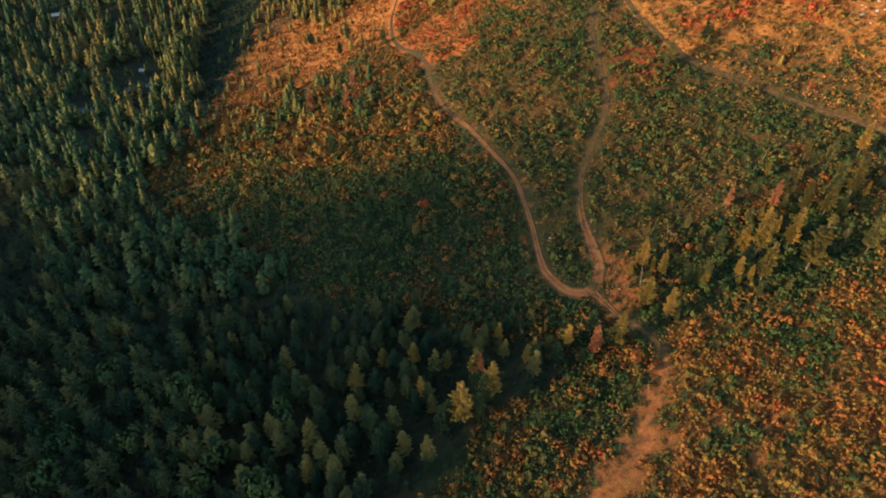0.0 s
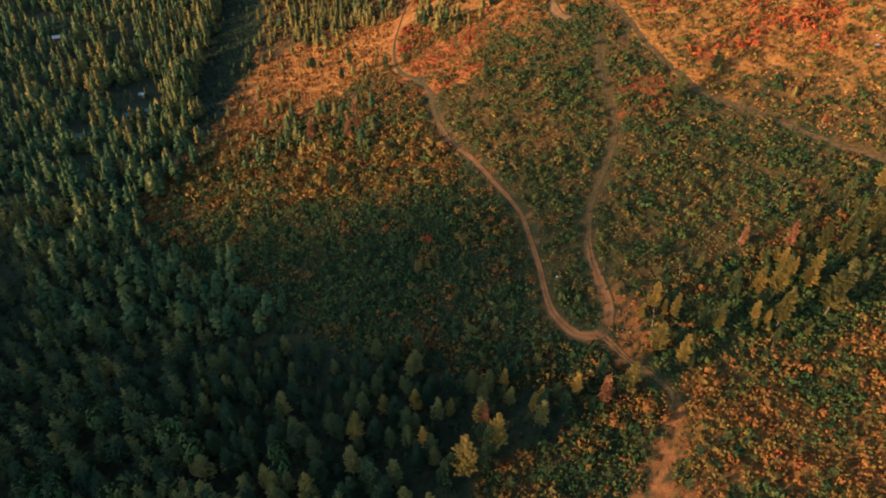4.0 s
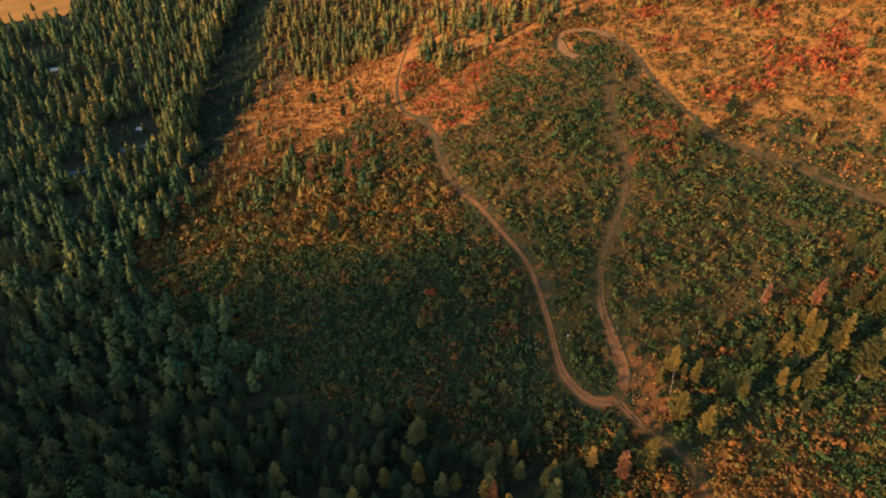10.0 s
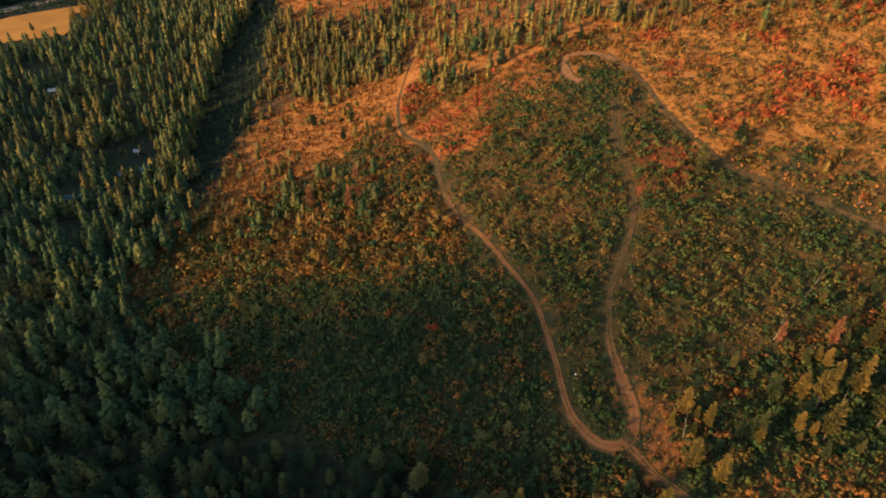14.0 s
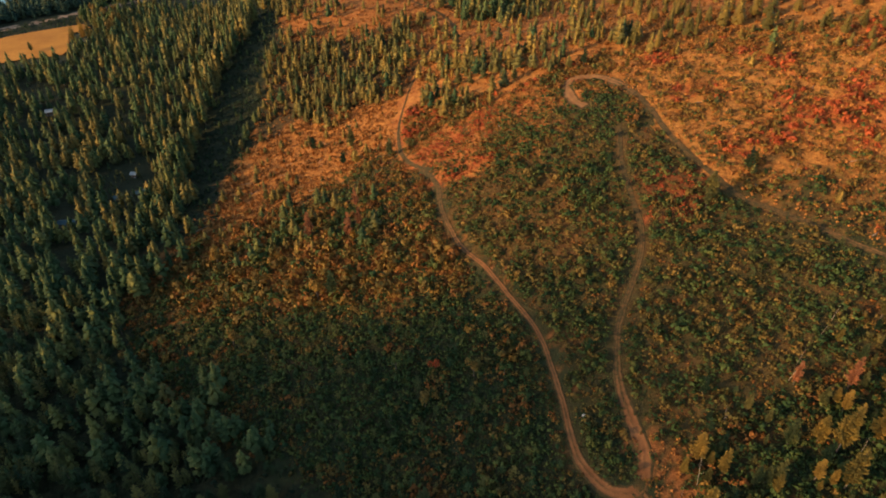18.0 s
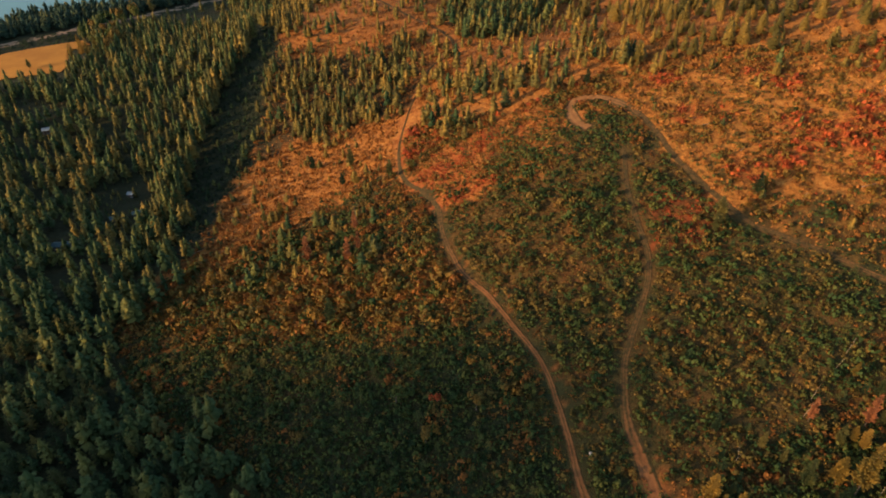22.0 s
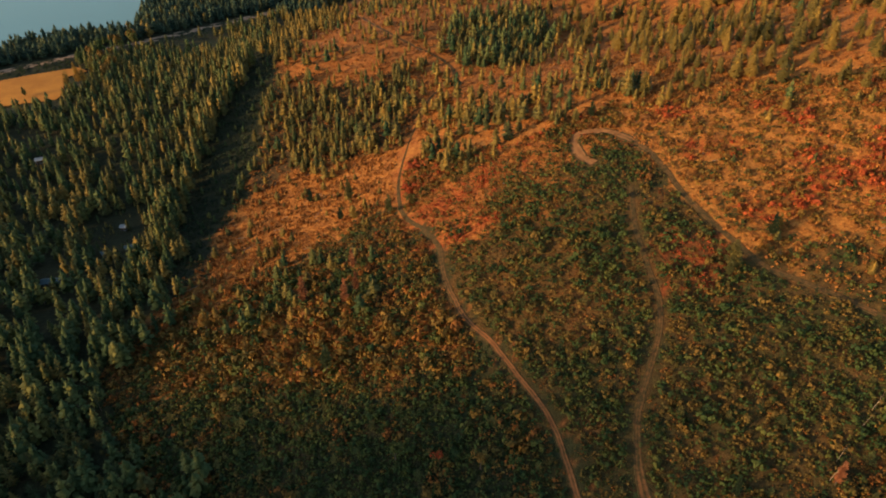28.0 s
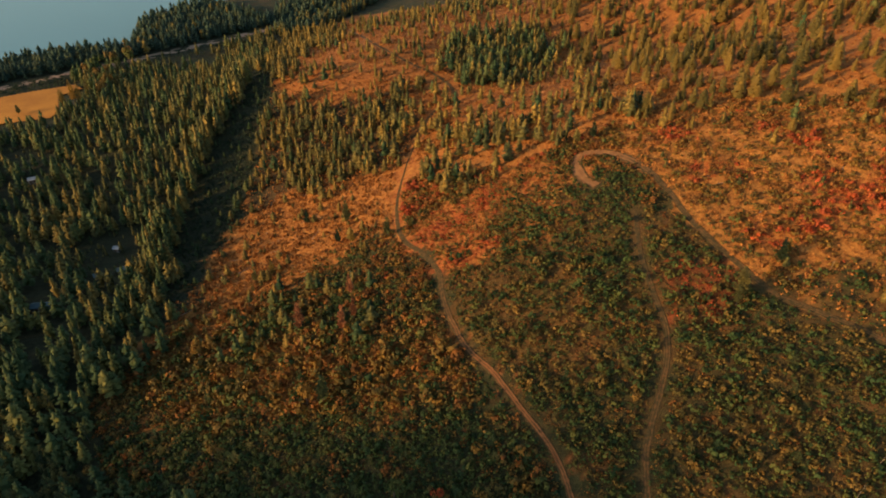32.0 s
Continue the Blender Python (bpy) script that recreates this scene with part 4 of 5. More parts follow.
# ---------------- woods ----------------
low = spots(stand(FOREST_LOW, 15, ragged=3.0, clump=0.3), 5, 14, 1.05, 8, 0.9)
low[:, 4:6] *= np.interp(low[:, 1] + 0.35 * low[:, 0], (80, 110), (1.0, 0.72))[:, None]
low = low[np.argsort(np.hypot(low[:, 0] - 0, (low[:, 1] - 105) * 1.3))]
# same conifers as elsewhere; most wear the shade-darkened needles
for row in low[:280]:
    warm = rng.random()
    conifer(row[0], row[1], row[5], "green" if warm < 0.75 else "moss", int(row[6]), name="spruce", label="tall green conifer with needles darkened for the shade of the wood" if warm < 0.75 else "mossy olive-green conifer in the shaded wood", group="conifers of the lower wood", slim=1.1)
west = spots(np.concatenate([stand(FOREST_WEST, 24, ragged=2.0, clump=0.9), stand(FOREST_EDGE, 20, ragged=3.0, clump=0.5), stand(SHORE_WOODS, 24, ragged=3.0, clump=0.3), stand(CORRIDOR_FOOT, 22, ragged=4.0, clump=0.4)]), 4.5, 12.5, 1.1, 8, 1.0)
rim = spots(stand(CORRIDOR_RIM, 12, ragged=2.0, clump=0.2), 12, 18, 0.85, 8)
rim[:, 4:6] *= np.interp(rim[:, 1], (245, 310), (0.55, 1.0))[:, None]
west = np.concatenate([west, rim])
for gxx, gyy, gr in GLADES:
    young = np.hypot(west[:, 0] - gxx + 2 * np.sin(west[:, 1]), west[:, 1] - gyy) < gr
    west[young, 4:6] *= 0.22 + 0.16 * rng.random((young.sum(), 1))
west = west[~inside(MEADOW, west[:, 0], west[:, 1])]
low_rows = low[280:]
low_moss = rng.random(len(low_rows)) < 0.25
tagged(new("lower_wood", scatter_mesh("lower_wood", WOOD_CROWNS, low_rows[~low_moss], M_NEEDLE_SHADE)), "dense ragged green conifers of the lower wood, shade put into their colour", "forest", kind="stuff")
tagged(new("lower_wood_light", scatter_mesh("lower_wood_light", WOOD_CROWNS, low_rows[low_moss], M_NEEDLE_MOSS)), "mossy olive-green conifers of the lower wood", "forest", kind="stuff")
far_rows = west
# share of sunlit-coloured trees falls westwards, where the forest should look shaded
warm = rng.random(len(far_rows)) < np.interp(far_rows[:, 0] + 0.35 * (far_rows[:, 1] - 250), (-230, -150, -60), (0.12, 0.38, 0.70)) * np.clip((far_rows[:, 1] - 200) / 80, 0, 1) + 0.03
west_far = distance_to(ROAD_FAR, far_rows[:, 0], far_rows[:, 1]) > np.where((far_rows[:, 0] > -252) & (far_rows[:, 0] < -165), 24, 6)
far_rows, warm = far_rows[west_far], warm[west_far]
tagged(new("woods", scatter_mesh("woods", FAR_CROWNS, far_rows[~warm], M_NEEDLE)), "dense dark green conifer forest on the valley floor", "forest", kind="stuff")
tagged(new("woods_light", scatter_mesh("woods_light", FAR_CROWNS, far_rows[warm], M_NEEDLE_LIT)), "valley forest conifers in a lighter olive that stands for sunlight", "forest", kind="stuff")
mid_green = np.concatenate([spots(stand(UPPER_CLEARING, 800), 5, 10, 1.3, 8), spots(stand(RIDGE_TREES, 420), 4, 10, 1.3, 8), spots(stand(CLUMP_MID, 100, ragged=9), 4.5, 10, 1.25, 8), spots(stand(CLUMP_DARK, 34, ragged=9), 6, 12, 1.35, 8), spots(stand(YOUNG_STAND, 70, ragged=7), 4, 9, 1.35, 8), spots(sprinkle(CORRIDOR, 55), 2, 5, 1.35, 8)])
mid_moss = np.concatenate([spots(stand(CLUMP_MID, 26, ragged=11), 4.5, 10, 1.25, 8), spots(stand(CLUMP_DARK, 40, ragged=11), 6, 12, 1.35, 8), spots(stand(YOUNG_STAND, 90, ragged=8), 3, 8, 1.35, 8), spots(stand(UPPER_CLEARING, 320), 4, 10, 1.35, 8), spots(stand(DRY_SLOPE, 110, ragged=7, clump=0.8), 2, 5.5, 1.6, 8, 1.6), spots(stand(RIDGE_TREES, 130, clump=0.8), 3, 10, 1.35, 8), spots(sprinkle(EAST_SLOPE, 500), 2, 5, 1.9, 8)])
mid_warm = np.concatenate([spots(stand(CLUMP_MID, 60, ragged=10), 4.5, 10, 1.25, 8), spots(stand(CLUMP_HALO, 100), 3.5, 9, 1.35, 8), spots(stand(CLUMP_DARK, 60, ragged=9), 5, 11, 1.35, 8), spots(stand(RIDGE_TREES, 50, clump=0.8), 4, 11, 1.3, 8),
                           spots(stand(UPPER_CLEARING, 110, clump=0.8), 3, 10, 1.3, 8), spots(stand(UPPER_EDGE, 24), 5, 11, 1.2, 8), spots(sprinkle(EAST_SLOPE, 700), 3, 6, 1.7, 8), spots(stand(DRY_SLOPE, 130, ragged=7, clump=0.8), 2, 6.5, 1.5, 8, 1.6), spots(stand(YOUNG_STAND, 120, ragged=8), 3, 8, 1.35, 8)])
sapling = np.concatenate([spots(stand(poly, each, ragged=4), 1.4, 4.5, 1.3, 8, 1.6) for poly, each in ((BETWEEN_ROADS, 70), (MIDDLE_EAST, 55), (SOUTH_EAST, 45), (BOTTOM_MIX, 30), (LOW_GREEN, 17), (RIGHT_COVER, 22), (YELLOW_WEST, 70))])
sap = rng.random(len(sapling))
tall = np.concatenate([spots(stand(FOREST_EAST, 60, clump=0.85), 5, 12, 1.2, 8), spots(stand(EAST_TREES, 75, clump=0.8), 4, 9.5, 1.25, 8), spots(stand(GAP_EAST, 110), 5, 11, 1.0, 8)])
for nm, k, mat, words in (("green_saplings", sap < 0.5, M_NEEDLE, "young green conifers scattered among the shrubs"), ("olive_saplings", sap >= 0.5, M_NEEDLE_MOSS, "young olive conifers scattered among the shrubs")):
    tagged(new(nm, scatter_mesh(nm, SAPLINGS, sapling[k], mat)), words, "trees", kind="stuff")
dark = rng.random(len(tall)) < 0.04
mid_green = np.concatenate([mid_green, tall[dark]])
tall = tall[~dark]
tagged(new("tall_conifers", scatter_mesh("tall_conifers", MID_CROWNS, tall, M_NEEDLE_OLIVE_LIT)), "tall conifers on the hillside, sunlight put into their olive-gold colour", "trees", kind="stuff")
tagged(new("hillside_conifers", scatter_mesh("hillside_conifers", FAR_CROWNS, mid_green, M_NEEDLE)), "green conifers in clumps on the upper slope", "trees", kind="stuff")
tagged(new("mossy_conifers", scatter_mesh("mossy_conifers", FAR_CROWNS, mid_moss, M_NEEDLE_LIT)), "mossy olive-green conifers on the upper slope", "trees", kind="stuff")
tagged(new("sunlit_conifers", scatter_mesh("sunlit_conifers", FAR_CROWNS, mid_warm, M_NEEDLE_OLIVE_LIT)), "olive conifers scattered over the upper slope, coloured as sunlit", "trees", kind="stuff")
stem_rows = np.concatenate([low_rows, far_rows, mid_green, mid_moss, mid_warm, tall])
stem_rows[:, 4] = stem_rows[:, 5]
stem_rows[:, 6] = 0
tagged(new("tree_trunks", scatter_mesh("tree_trunks", FAR_STEM, stem_rows, M_BARK)), "brown trunks of the conifer forest", "trunks", kind="stuff")
belt = spots(np.concatenate([sprinkle(LAKE_BELT, 22, 0), sprinkle(TOP_WOODS, 30, 0)]), 7, 13, 1.5, 8)
belt = belt[np.hypot(belt[:, 0] + 272, belt[:, 1] - 606) > 11]
belt = belt[(lake_side(belt[:, 0], belt[:, 1]) < -3) & (distance_to(ROAD_FAR, belt[:, 0], belt[:, 1]) > 7)]
# some belt trees take the sunlit needle colour
gold_belt = rng.random(len(belt)) < 0.03 + 0.2 * (np.hypot(belt[:, 0] + 250, belt[:, 1] - 630) < 32)
tagged(new("lakeside_trees_golden", scatter_mesh("lakeside_trees_golden", FAR_CROWNS, belt[gold_belt], M_NEEDLE_LIT)), "trees by the lake with sunlight coloured in as olive-gold", "trees", kind="stuff")
belt = belt[~gold_belt]
tagged(new("lakeside_trees", scatter_mesh("lakeside_trees", FAR_CROWNS, belt, M_LEAF_DARK)), "dark green trees lining the lake", "trees", kind="stuff")

# ---------------- shrubs ----------------
SHRUB_MATS = (M_LEAF_GREEN, M_LEAF_OLIVE, M_LEAF_YELLOW, M_LEAF_ORANGE, M_LEAF_RED)
SHRUB_NAMES = ("green", "olive", "yellow", "orange", "red")
# between the roads and middle east, darker shares put soft shade into the shrubs
MIXES = (  # plan area and shares of green, olive, yellow, orange, red
    (UPPER_ORANGE, (0.10, 0.36, 0.14, 0.32, 0.08)), (YELLOW_WEST, (0.22, 0.30, 0.30, 0.18, 0)), (LOW_GREEN, (0.74, 0.20, 0.02, 0.04, 0)), (BOTTOM_MIX, (0.50, 0.26, 0.14, 0.10, 0)),
    (SOUTH_EAST, (0.12, 0.22, 0.26, 0.38, 0.02)), (EAST_SLOPE, (0.04, 0.27, 0.50, 0.17, 0.02)), (BETWEEN_NORTH, (0.46, 0.38, 0.01, 0.15, 0)), (BETWEEN_ROADS, (0.68, 0.26, 0.01, 0.05, 0)), (MIDDLE_EAST, (0.52, 0.36, 0.0, 0.12, 0)))
b = sprinkle(OPEN_SLOPE, 1.05, 1.15)
k = (b[:, 0] > -19) | ~inside(DRY_SLOPE, b[:, 0] + 4 * np.sin(b[:, 1] * 0.4) + 2 * rng.normal(size=len(b)), b[:, 1] + 4 * np.sin(b[:, 0] * 0.4) + 2 * rng.normal(size=len(b))) | (rng.random(len(b)) < 0.16)
for bx, by, br in BARE_PATCHES:
    k &= (np.hypot(b[:, 0] - bx + np.sin(b[:, 1] * 1.1), b[:, 1] - by + np.sin(b[:, 0] * 1.3)) > br * 0.8) | (rng.random(len(b)) < 0.12)
for bx, by, br in GRASS_PATCHES:
    k &= (np.hypot(b[:, 0] - bx, b[:, 1] - by) > br * 0.8) | (rng.random(len(b)) < 0.25)
k &= ~(inside(EAST_SLOPE, b[:, 0], b[:, 1]) & (rng.random(len(b)) < 0.6))
b = b[k]
shrubs = spots(b, 0.45, 1.7, 0.9, 8, 1.9)
shrubs[:, 5] *= 0.8
shrubs[inside(EAST_SLOPE, b[:, 0], b[:, 1]) | inside(UPPER_ORANGE, b[:, 0], b[:, 1]), 5] *= 1.2
shrubs[inside(UPPER_ORANGE, b[:, 0], b[:, 1]), 4] *= 1.2
nearroad = np.minimum.reduce([distance_to(line, b[:, 0], b[:, 1]) for line in ROADS_ALL])
shrubs[:, 4:6] *= np.clip(nearroad / 3.0, 0.4, 1)[:, None]
# dull: the area whose shade is put into colour, with bright shrubs shrunk
dull = inside(BETWEEN_ROADS, b[:, 0], b[:, 1]) | inside(MIDDLE_EAST, b[:, 0], b[:, 1])
share = np.tile((0.2, 0.32, 0.15, 0.33, 0.0), (len(b), 1))
left = np.ones(len(b), bool)
stray = 7.0 * rng.normal(size=(len(b), 2))
for poly, mix in MIXES:
    k = inside(poly, b[:, 0] + stray[:, 0] + 4 * np.sin(b[:, 1] * 0.2), b[:, 1] + stray[:, 1] + 4 * np.sin(b[:, 0] * 0.23)) & left
    share[k] = mix
    left &= ~k
for px, py, pr in GREEN_PATCHES:
    w = np.exp(-(((b[:, 0] - px) ** 2 + (b[:, 1] - py) ** 2) / pr**2))[:, None]
    share = share * (1 - 0.93 * w) + 0.93 * w * np.array((0.9, 0.08, 0.0, 0.02, 0))
for px, py, pr in OLIVE_PATCHES:
    w = np.exp(-(((b[:, 0] - px) ** 2 + (b[:, 1] - py) ** 2) / pr**2))[:, None]
    share = share * (1 - 0.9 * w) + 0.9 * w * np.array((0.5, 0.36, 0.06, 0.08, 0))
reds = np.zeros(len(b))
for px, py, pr in RED_PATCHES:
    w = np.exp(-(((b[:, 0] - px) ** 2 + (b[:, 1] - py) ** 2) / pr**2))[:, None]
    share = share * (1 - 0.9 * w) + 0.9 * w * np.array((0.02, 0.06, 0.02, 0.32, 0.58))
    reds = np.maximum(reds, w[:, 0])
# neighbours tend to be of one kind
lump = 0.5 + 0.5 * np.sin(b[:, 0] * 0.22 + 2.2 * np.sin(b[:, 1] * 0.15)) * np.sin(b[:, 1] * 0.25 + 1.7 * np.sin(b[:, 0] * 0.13))
lump = 0.6 * lump + 0.4 * (0.5 + 0.5 * np.sin(b[:, 0] * 0.9 + 1.9 * np.sin(b[:, 1] * 0.5)) * np.sin(b[:, 1] * 0.83 + 1.3 * np.sin(b[:, 0] * 0.44)))
draw = 0.42 * rng.random(len(b)) + 0.58 * lump
draw = np.argsort(np.argsort(draw)) / len(draw)
draw = np.where(rng.random(len(b)) < reds, rng.random(len(b)), draw)
kind = (draw[:, None] > np.cumsum(share, 1)).sum(1).clip(0, 4)
shrubs[(reds > 0.4) & (kind == 4), 4:6] *= 1.35
shrubs[dull & (kind > 1), 4:6] *= 0.55
shrubs[dull & (kind < 2), 4:6] *= 0.88
close = (b[:, 0] > 52) & (b[:, 0] < 74) & (b[:, 1] > 64) & (b[:, 1] < 88)
shrub_mesh = {}
for row, kk in zip(shrubs[close][:300], kind[close][:300]):
    key = (int(kk), int(row[6]))
    if key not in shrub_mesh:
        v, t = BUSHES[key[1]]
        shrub_mesh[key] = mesh_from("shrub", v, t, SHRUB_MATS[key[0]], tone=(0, 1))
    ob = tagged(new("shrub", shrub_mesh[key]), "low %s autumn shrub beside the dirt track" % SHRUB_NAMES[key[0]], "shrub", "shrubs by the track")
    ob.matrix_basis = Matrix.LocRotScale(row[:3], Euler((0, 0, row[3])), (row[4], row[4], row[5]))
idx = np.flatnonzero(close)[:300]
rest = np.ones(len(b), bool)
rest[idx] = False
for kk in range(5):
    k = rest & (kind == kk)
    nm = SHRUB_NAMES[kk] + "_shrubs"
    tagged(new(nm, scatter_mesh(nm, BUSHES, shrubs[k], SHRUB_MATS[kk])), "low %s autumn shrubs covering the slope" % SHRUB_NAMES[kk], "shrubs", kind="stuff")

BIG_BUSHES = [leaf_clump(srng, 26, 0.24, spread=0.4) for _ in range(6)]
gilded = inside(YELLOW_WEST, b[:, 0], b[:, 1])
pick = np.flatnonzero((rng.random(len(b)) < np.where(gilded, 0.13, 0.075)) & (nearroad > 3) & (b[:, 1] < 240) & ~(dull & (kind > 1)))
big = shrubs[pick]
big[:, 5] = 1.1 + 1.4 * rng.random(len(big)) ** 1.5
big[gilded[pick], 5] *= 1.3
big[:, 4] = big[:, 5] * (0.7 + 0.3 * rng.random(len(big)))
big[:, 6] = rng.integers(0, 6, len(big))
for kk in range(5):
    nm = "tall_" + SHRUB_NAMES[kk] + "_shrubs"
    rows = big[kind[pick] == kk]
    if len(rows):
        tagged(new(nm, scatter_mesh(nm, BIG_BUSHES, rows, SHRUB_MATS[kk])), "taller bushy %s autumn shrubs on the slope" % SHRUB_NAMES[kk], "shrubs", kind="stuff")

M_GRASS = leaf_material("dry_grass", [(0.15, (0.22, 0.085, 0.024)), (0.5, (0.36, 0.140, 0.036)), (0.85, (0.46, 0.195, 0.046))], 0.08, 0.15)
tuft = np.concatenate([spots(sprinkle(CLUMP_HALO, 5, 1.2), 0.3, 1.1, 1.0, 6, 1.6), *[spots(sprinkle([(bx - br, by - br), (bx + br, by - br), (bx + br, by + br), (bx - br, by + br)], 1.6, 0.9), 0.25, 0.8, 1.0, 6) for bx, by, br in GRASS_PATCHES], spots(sprinkle(DRY_SLOPE, 2.6, 1.2), 0.25, 1.3, 0.9, 6, 2.2), spots(sprinkle(UPPER_CLEARING, 11, 1.2), 0.3, 1.2, 1.0, 6, 1.6),
                       spots(stand(RIDGE_TREES, 4, 1.4), 0.3, 1.0, 1.0, 6, 1.6), spots(sprinkle(EAST_SLOPE, 3.0, 1.0), 0.3, 0.9, 1.0, 6, 1.6), spots(sprinkle(EAST_TREES, 5, 1.4), 0.3, 1.0, 1.0, 6, 1.6), spots(sprinkle(YELLOW_WEST, 5, 1.0), 0.3, 0.9, 1.0, 6, 1.6), spots(sprinkle(GAP_EAST, 3, 1.4), 0.3, 1.0, 1.0, 6, 1.6), spots(stand(FOREST_EAST, 12, 1.4), 0.3, 1.0, 1.0, 6, 1.6)])
tagged(new("dry_grass", scatter_mesh("dry_grass", TUFTS, tuft, M_GRASS)), "tussocks of dry orange-brown grass", "grass", kind="stuff")
under = np.concatenate([spots(sprinkle(UPPER_CLEARING, 20), 0.6, 1.8, 0.7, 8, 1.5), spots(sprinkle(CLUMP_HALO, 12), 0.6, 1.8, 0.7, 8, 1.5)])
under = np.concatenate([under, spots(sprinkle(DRY_SLOPE, 4.5, ragged=5), 0.4, 2.2, 0.65, 8, 1.8), spots(sprinkle(GAP_EAST, 8), 0.5, 1.6, 0.7, 8, 1.5), spots(sprinkle(FOREST_EAST, 30), 0.6, 2, 0.7, 8, 1.5), spots(sprinkle(EAST_TREES, 20), 0.6, 2, 0.7, 8, 1.5), spots(stand(RIDGE_TREES, 12), 0.6, 1.8, 0.7, 8, 1.5)])
tagged(new("upper_shrubs", scatter_mesh("upper_shrubs", BUSHES, under, M_LEAF_ORANGE)), "orange shrubs in the upper clearing", "shrubs", kind="stuff")
# the dense deep-coloured bushes in the corridor also stand for its shadow
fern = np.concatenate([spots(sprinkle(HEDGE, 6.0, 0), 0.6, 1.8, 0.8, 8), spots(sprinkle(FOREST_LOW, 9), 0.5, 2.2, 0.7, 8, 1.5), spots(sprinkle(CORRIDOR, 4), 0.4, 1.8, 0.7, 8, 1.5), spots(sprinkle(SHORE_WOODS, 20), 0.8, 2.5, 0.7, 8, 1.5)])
tagged(new("undergrowth", scatter_mesh("undergrowth", BUSHES, fern, M_LEAF_DEEP)), "dark green undergrowth below the forest and darkening the shadowed corridor", "undergrowth", kind="stuff")

# ---------------- rocks ----------------


def rock_mesh(seed):
    r = np.random.default_rng(seed)
    bm = bmesh.new()
    bmesh.ops.create_icosphere(bm, subdivisions=2, radius=0.5)
    cuts = [Vector(r.normal(size=3)).normalized() for _ in range(9)]
    for v in bm.verts:
        for c in cuts:
            over = v.co.dot(c) - 0.36
            if over > 0:
                v.co -= c * over
        v.co *= 1 + 0.06 * r.normal()
        v.co.z *= 0.7
    me = bpy.data.meshes.new("boulder")
    bm.to_mesh(me)
    bm.free()
    me.materials.append(M_ROCK)
    return me


ROCKS = [rock_mesh(s) for s in range(4)]
for i, (x, y, s) in enumerate(BOULDERS):
    ob = tagged(new("boulder", ROCKS[i % 4]), "pale grey boulder lying in the grass", "rock", "boulders")
    ob.matrix_basis = Matrix.LocRotScale((x, y, float(ground_at(x, y)) + 0.12 * s), Euler((0.2, 0.1, i * 1.7)), (s, s * 0.8, s * 0.8))

# ---------------- cabins in the forest glade ----------------
M_WALL = plain_material("painted_boards", (0.10, 0.11, 0.11), (0.16, 0.17, 0.17), 1.2)
M_ROOF_BLUE = plain_material("blue_sheet_roof", (0.035, 0.070, 0.080), (0.06, 0.105, 0.115), 0.6, 0.5)
M_ROOF_PALE = plain_material("pale_sheet_roof", (0.16, 0.20, 0.22), (0.24, 0.28, 0.30), 0.6, 0.5)
M_DARKWOOD = plain_material("dark_door", (0.05, 0.04, 0.035), (0.10, 0.08, 0.06), 2.0)


def box_mesh(name, sx, sy, sz, material, lift=0.0):
    bm = bmesh.new()
    bmesh.ops.create_cube(bm, size=1, matrix=Matrix.Translation((0, 0, sz / 2 + lift)) @ Matrix.Diagonal((sx, sy, sz, 1)))
    bmesh.ops.bevel(bm, geom=bm.edges[:], offset=0.03, segments=1, affect="EDGES")
    me = bpy.data.meshes.new(name)
    bm.to_mesh(me)
    bm.free()
    me.materials.append(material)
    return me


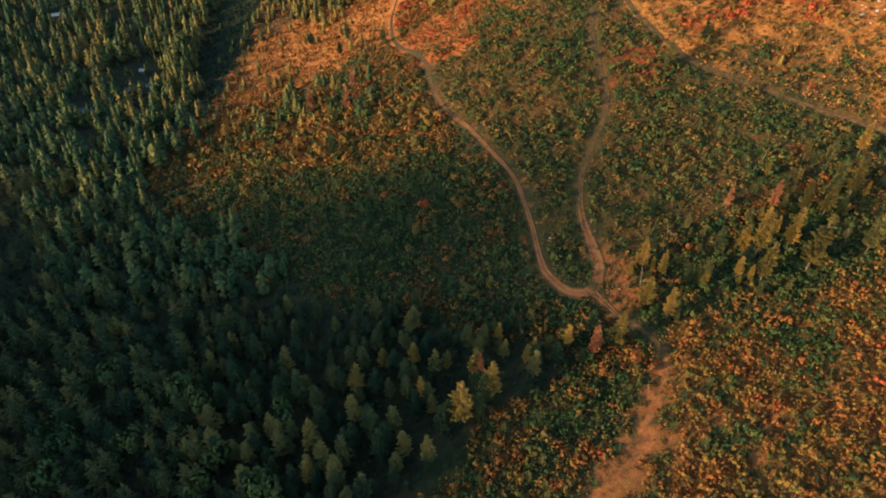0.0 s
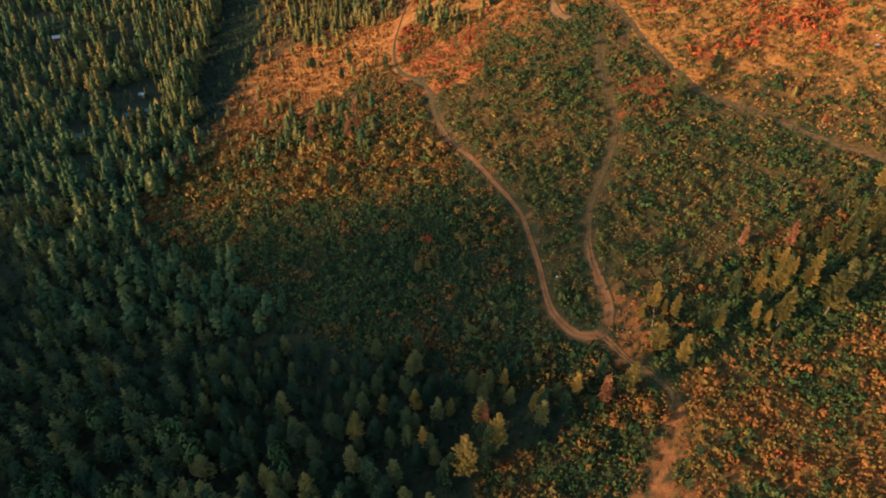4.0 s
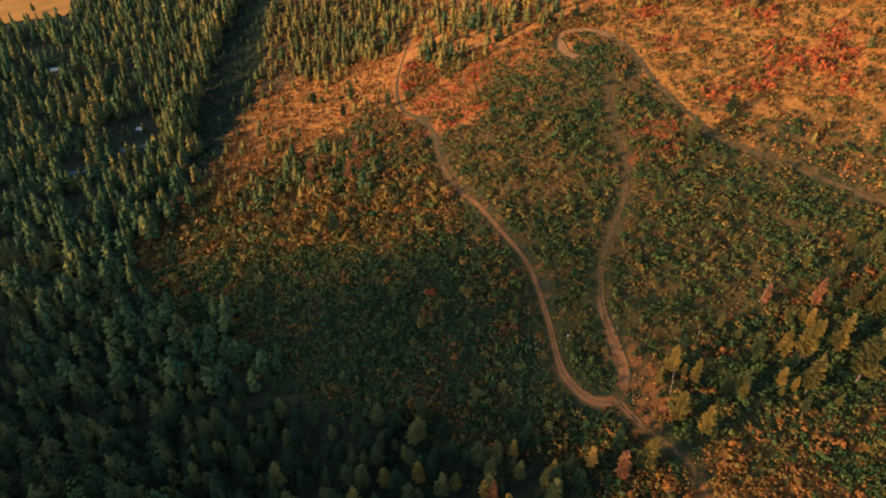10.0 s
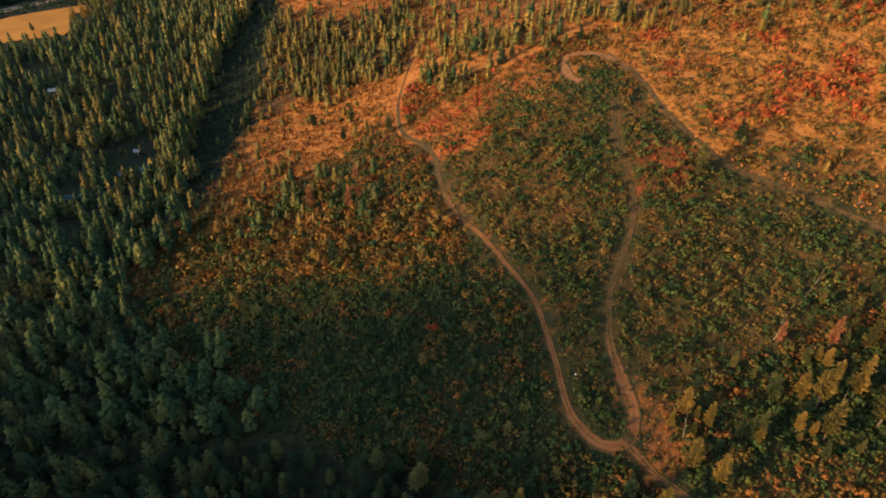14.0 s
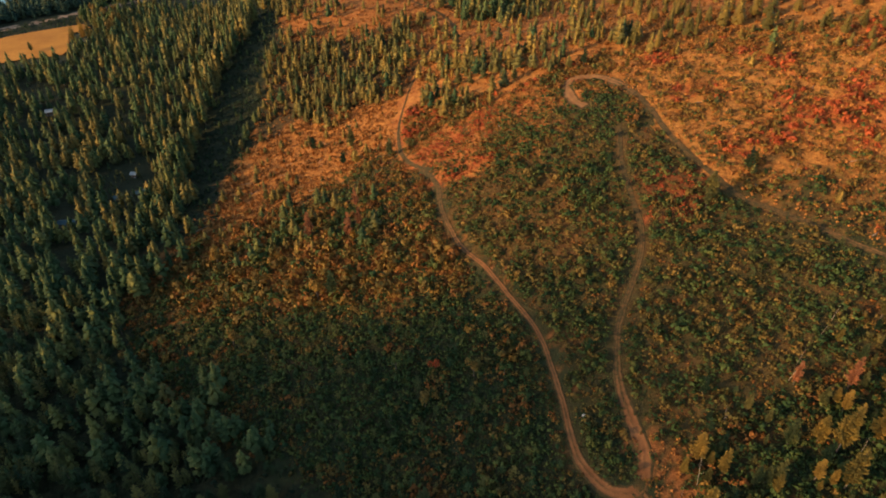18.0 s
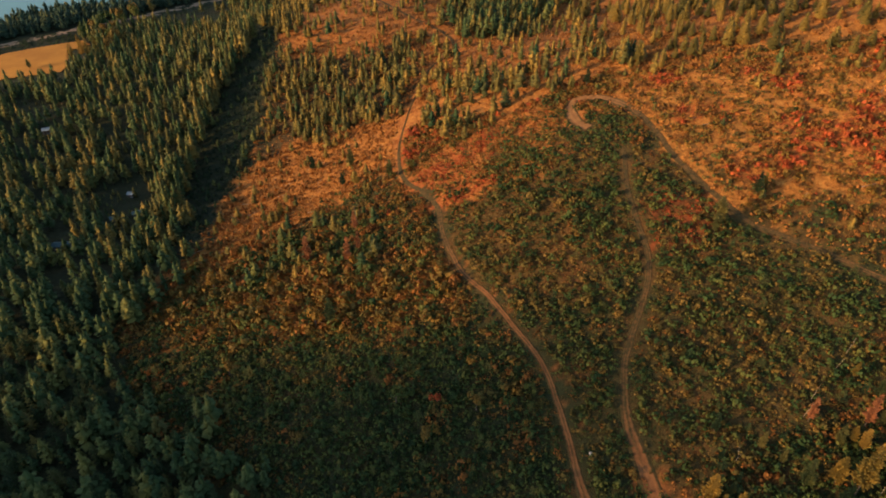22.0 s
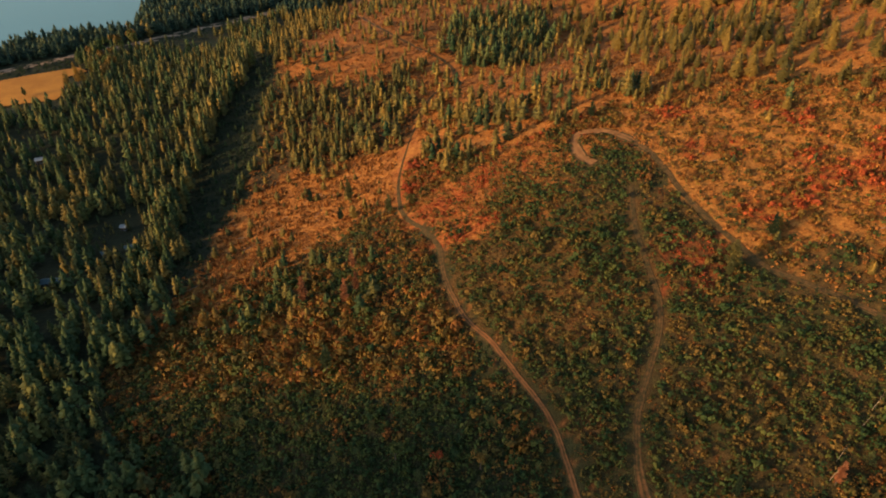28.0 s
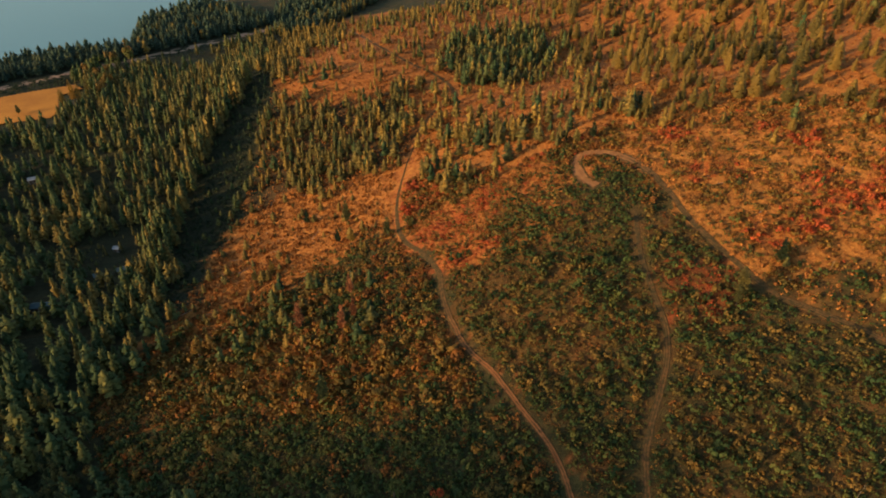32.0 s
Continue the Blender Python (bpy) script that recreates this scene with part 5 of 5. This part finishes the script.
def roof_mesh(sx, sy, sz, rise, material):
    """Two sloping sheets with an overhang and thickness."""
    bm = bmesh.new()
    ox, oy, t = sx / 2 + 0.35, sy / 2 + 0.4, 0.12
    ring = []
    for x in (-ox, ox):
        ring.append([bm.verts.new((x, y, z)) for y, z in ((-oy, sz - 0.15), (0, sz + rise), (oy, sz - 0.15), (oy, sz - 0.15 - t), (0, sz + rise - t), (-oy, sz - 0.15 - t))])
    for k in range(6):
        bm.faces.new((ring[0][k], ring[0][(k + 1) % 6], ring[1][(k + 1) % 6], ring[1][k]))
    bm.faces.new(ring[0][::-1])
    bm.faces.new(ring[1])
    bmesh.ops.recalc_face_normals(bm, faces=bm.faces[:])
    me = bpy.data.meshes.new("roof")
    bm.to_mesh(me)
    bm.free()
    me.materials.append(material)
    return me


def cabin(x, y, sx, sy, sz, turn, roof_material, label):
    ob = tagged(new("cabin"), label, "building", "buildings in the valley")
    ob.matrix_basis = pose(x, y, float(ground_at(x, y)) - 0.1, 0, 0, turn)
    part("wall", box_mesh("wall", sx, sy, sz, M_WALL), ob)
    part("roof", roof_mesh(sx, sy, sz, sy * 0.28, roof_material), ob)
    d = part("door", box_mesh("door", 0.95, 0.1, 2.0, M_DARKWOOD), ob)
    d.matrix_basis = pose(-sx * 0.2, -sy / 2 - 0.03, 0.1)
    for k in (0.15, 0.35):
        w = part("window", box_mesh("window", 1.0, 0.1, 0.9, M_DARKWOOD), ob)
        w.matrix_basis = pose(sx * k, -sy / 2 - 0.03, 1.1)


for x, y, sx, sy, sz, turn, roofm, label in (
        (-220, 362, 3.6, 3.2, 2.6, 20, M_ROOF_PALE, "small white cabin half hidden in the forest"),
        (-152, 303, 2.6, 2.2, 2.2, -10, M_ROOF_PALE, "small pale hut at the edge of a glade"),
        (-151, 281, 2.4, 2.8, 2.2, 35, M_ROOF_BLUE, "small blue-roofed hut in a forest glade"),
        (-141, 285, 5.0, 2.6, 2.3, 25, M_ROOF_BLUE, "long pale-roofed shed in a forest glade"),
        (-161, 257, 6.5, 3.2, 2.4, 5, M_ROOF_BLUE, "long blue-roofed barn among conifers")):
    cabin(x, y, sx, sy, sz, turn, roofm, label)
conifer(-272, 446, 7.5, "green", 2, label="small dark conifer alone in the golden field", group="conifers by the field", slim=1.5)
for x, y, h in ((-246, 452, 15), (-244, 462, 17), (-241, 446, 16), (-238, 470, 15), (-249, 471, 12), (-236, 455, 17)):
    conifer(x, y, h, "olive", int(h) % 8, label="tall olive-gold conifer at the corner of the field", group="conifers by the field", slim=0.85)
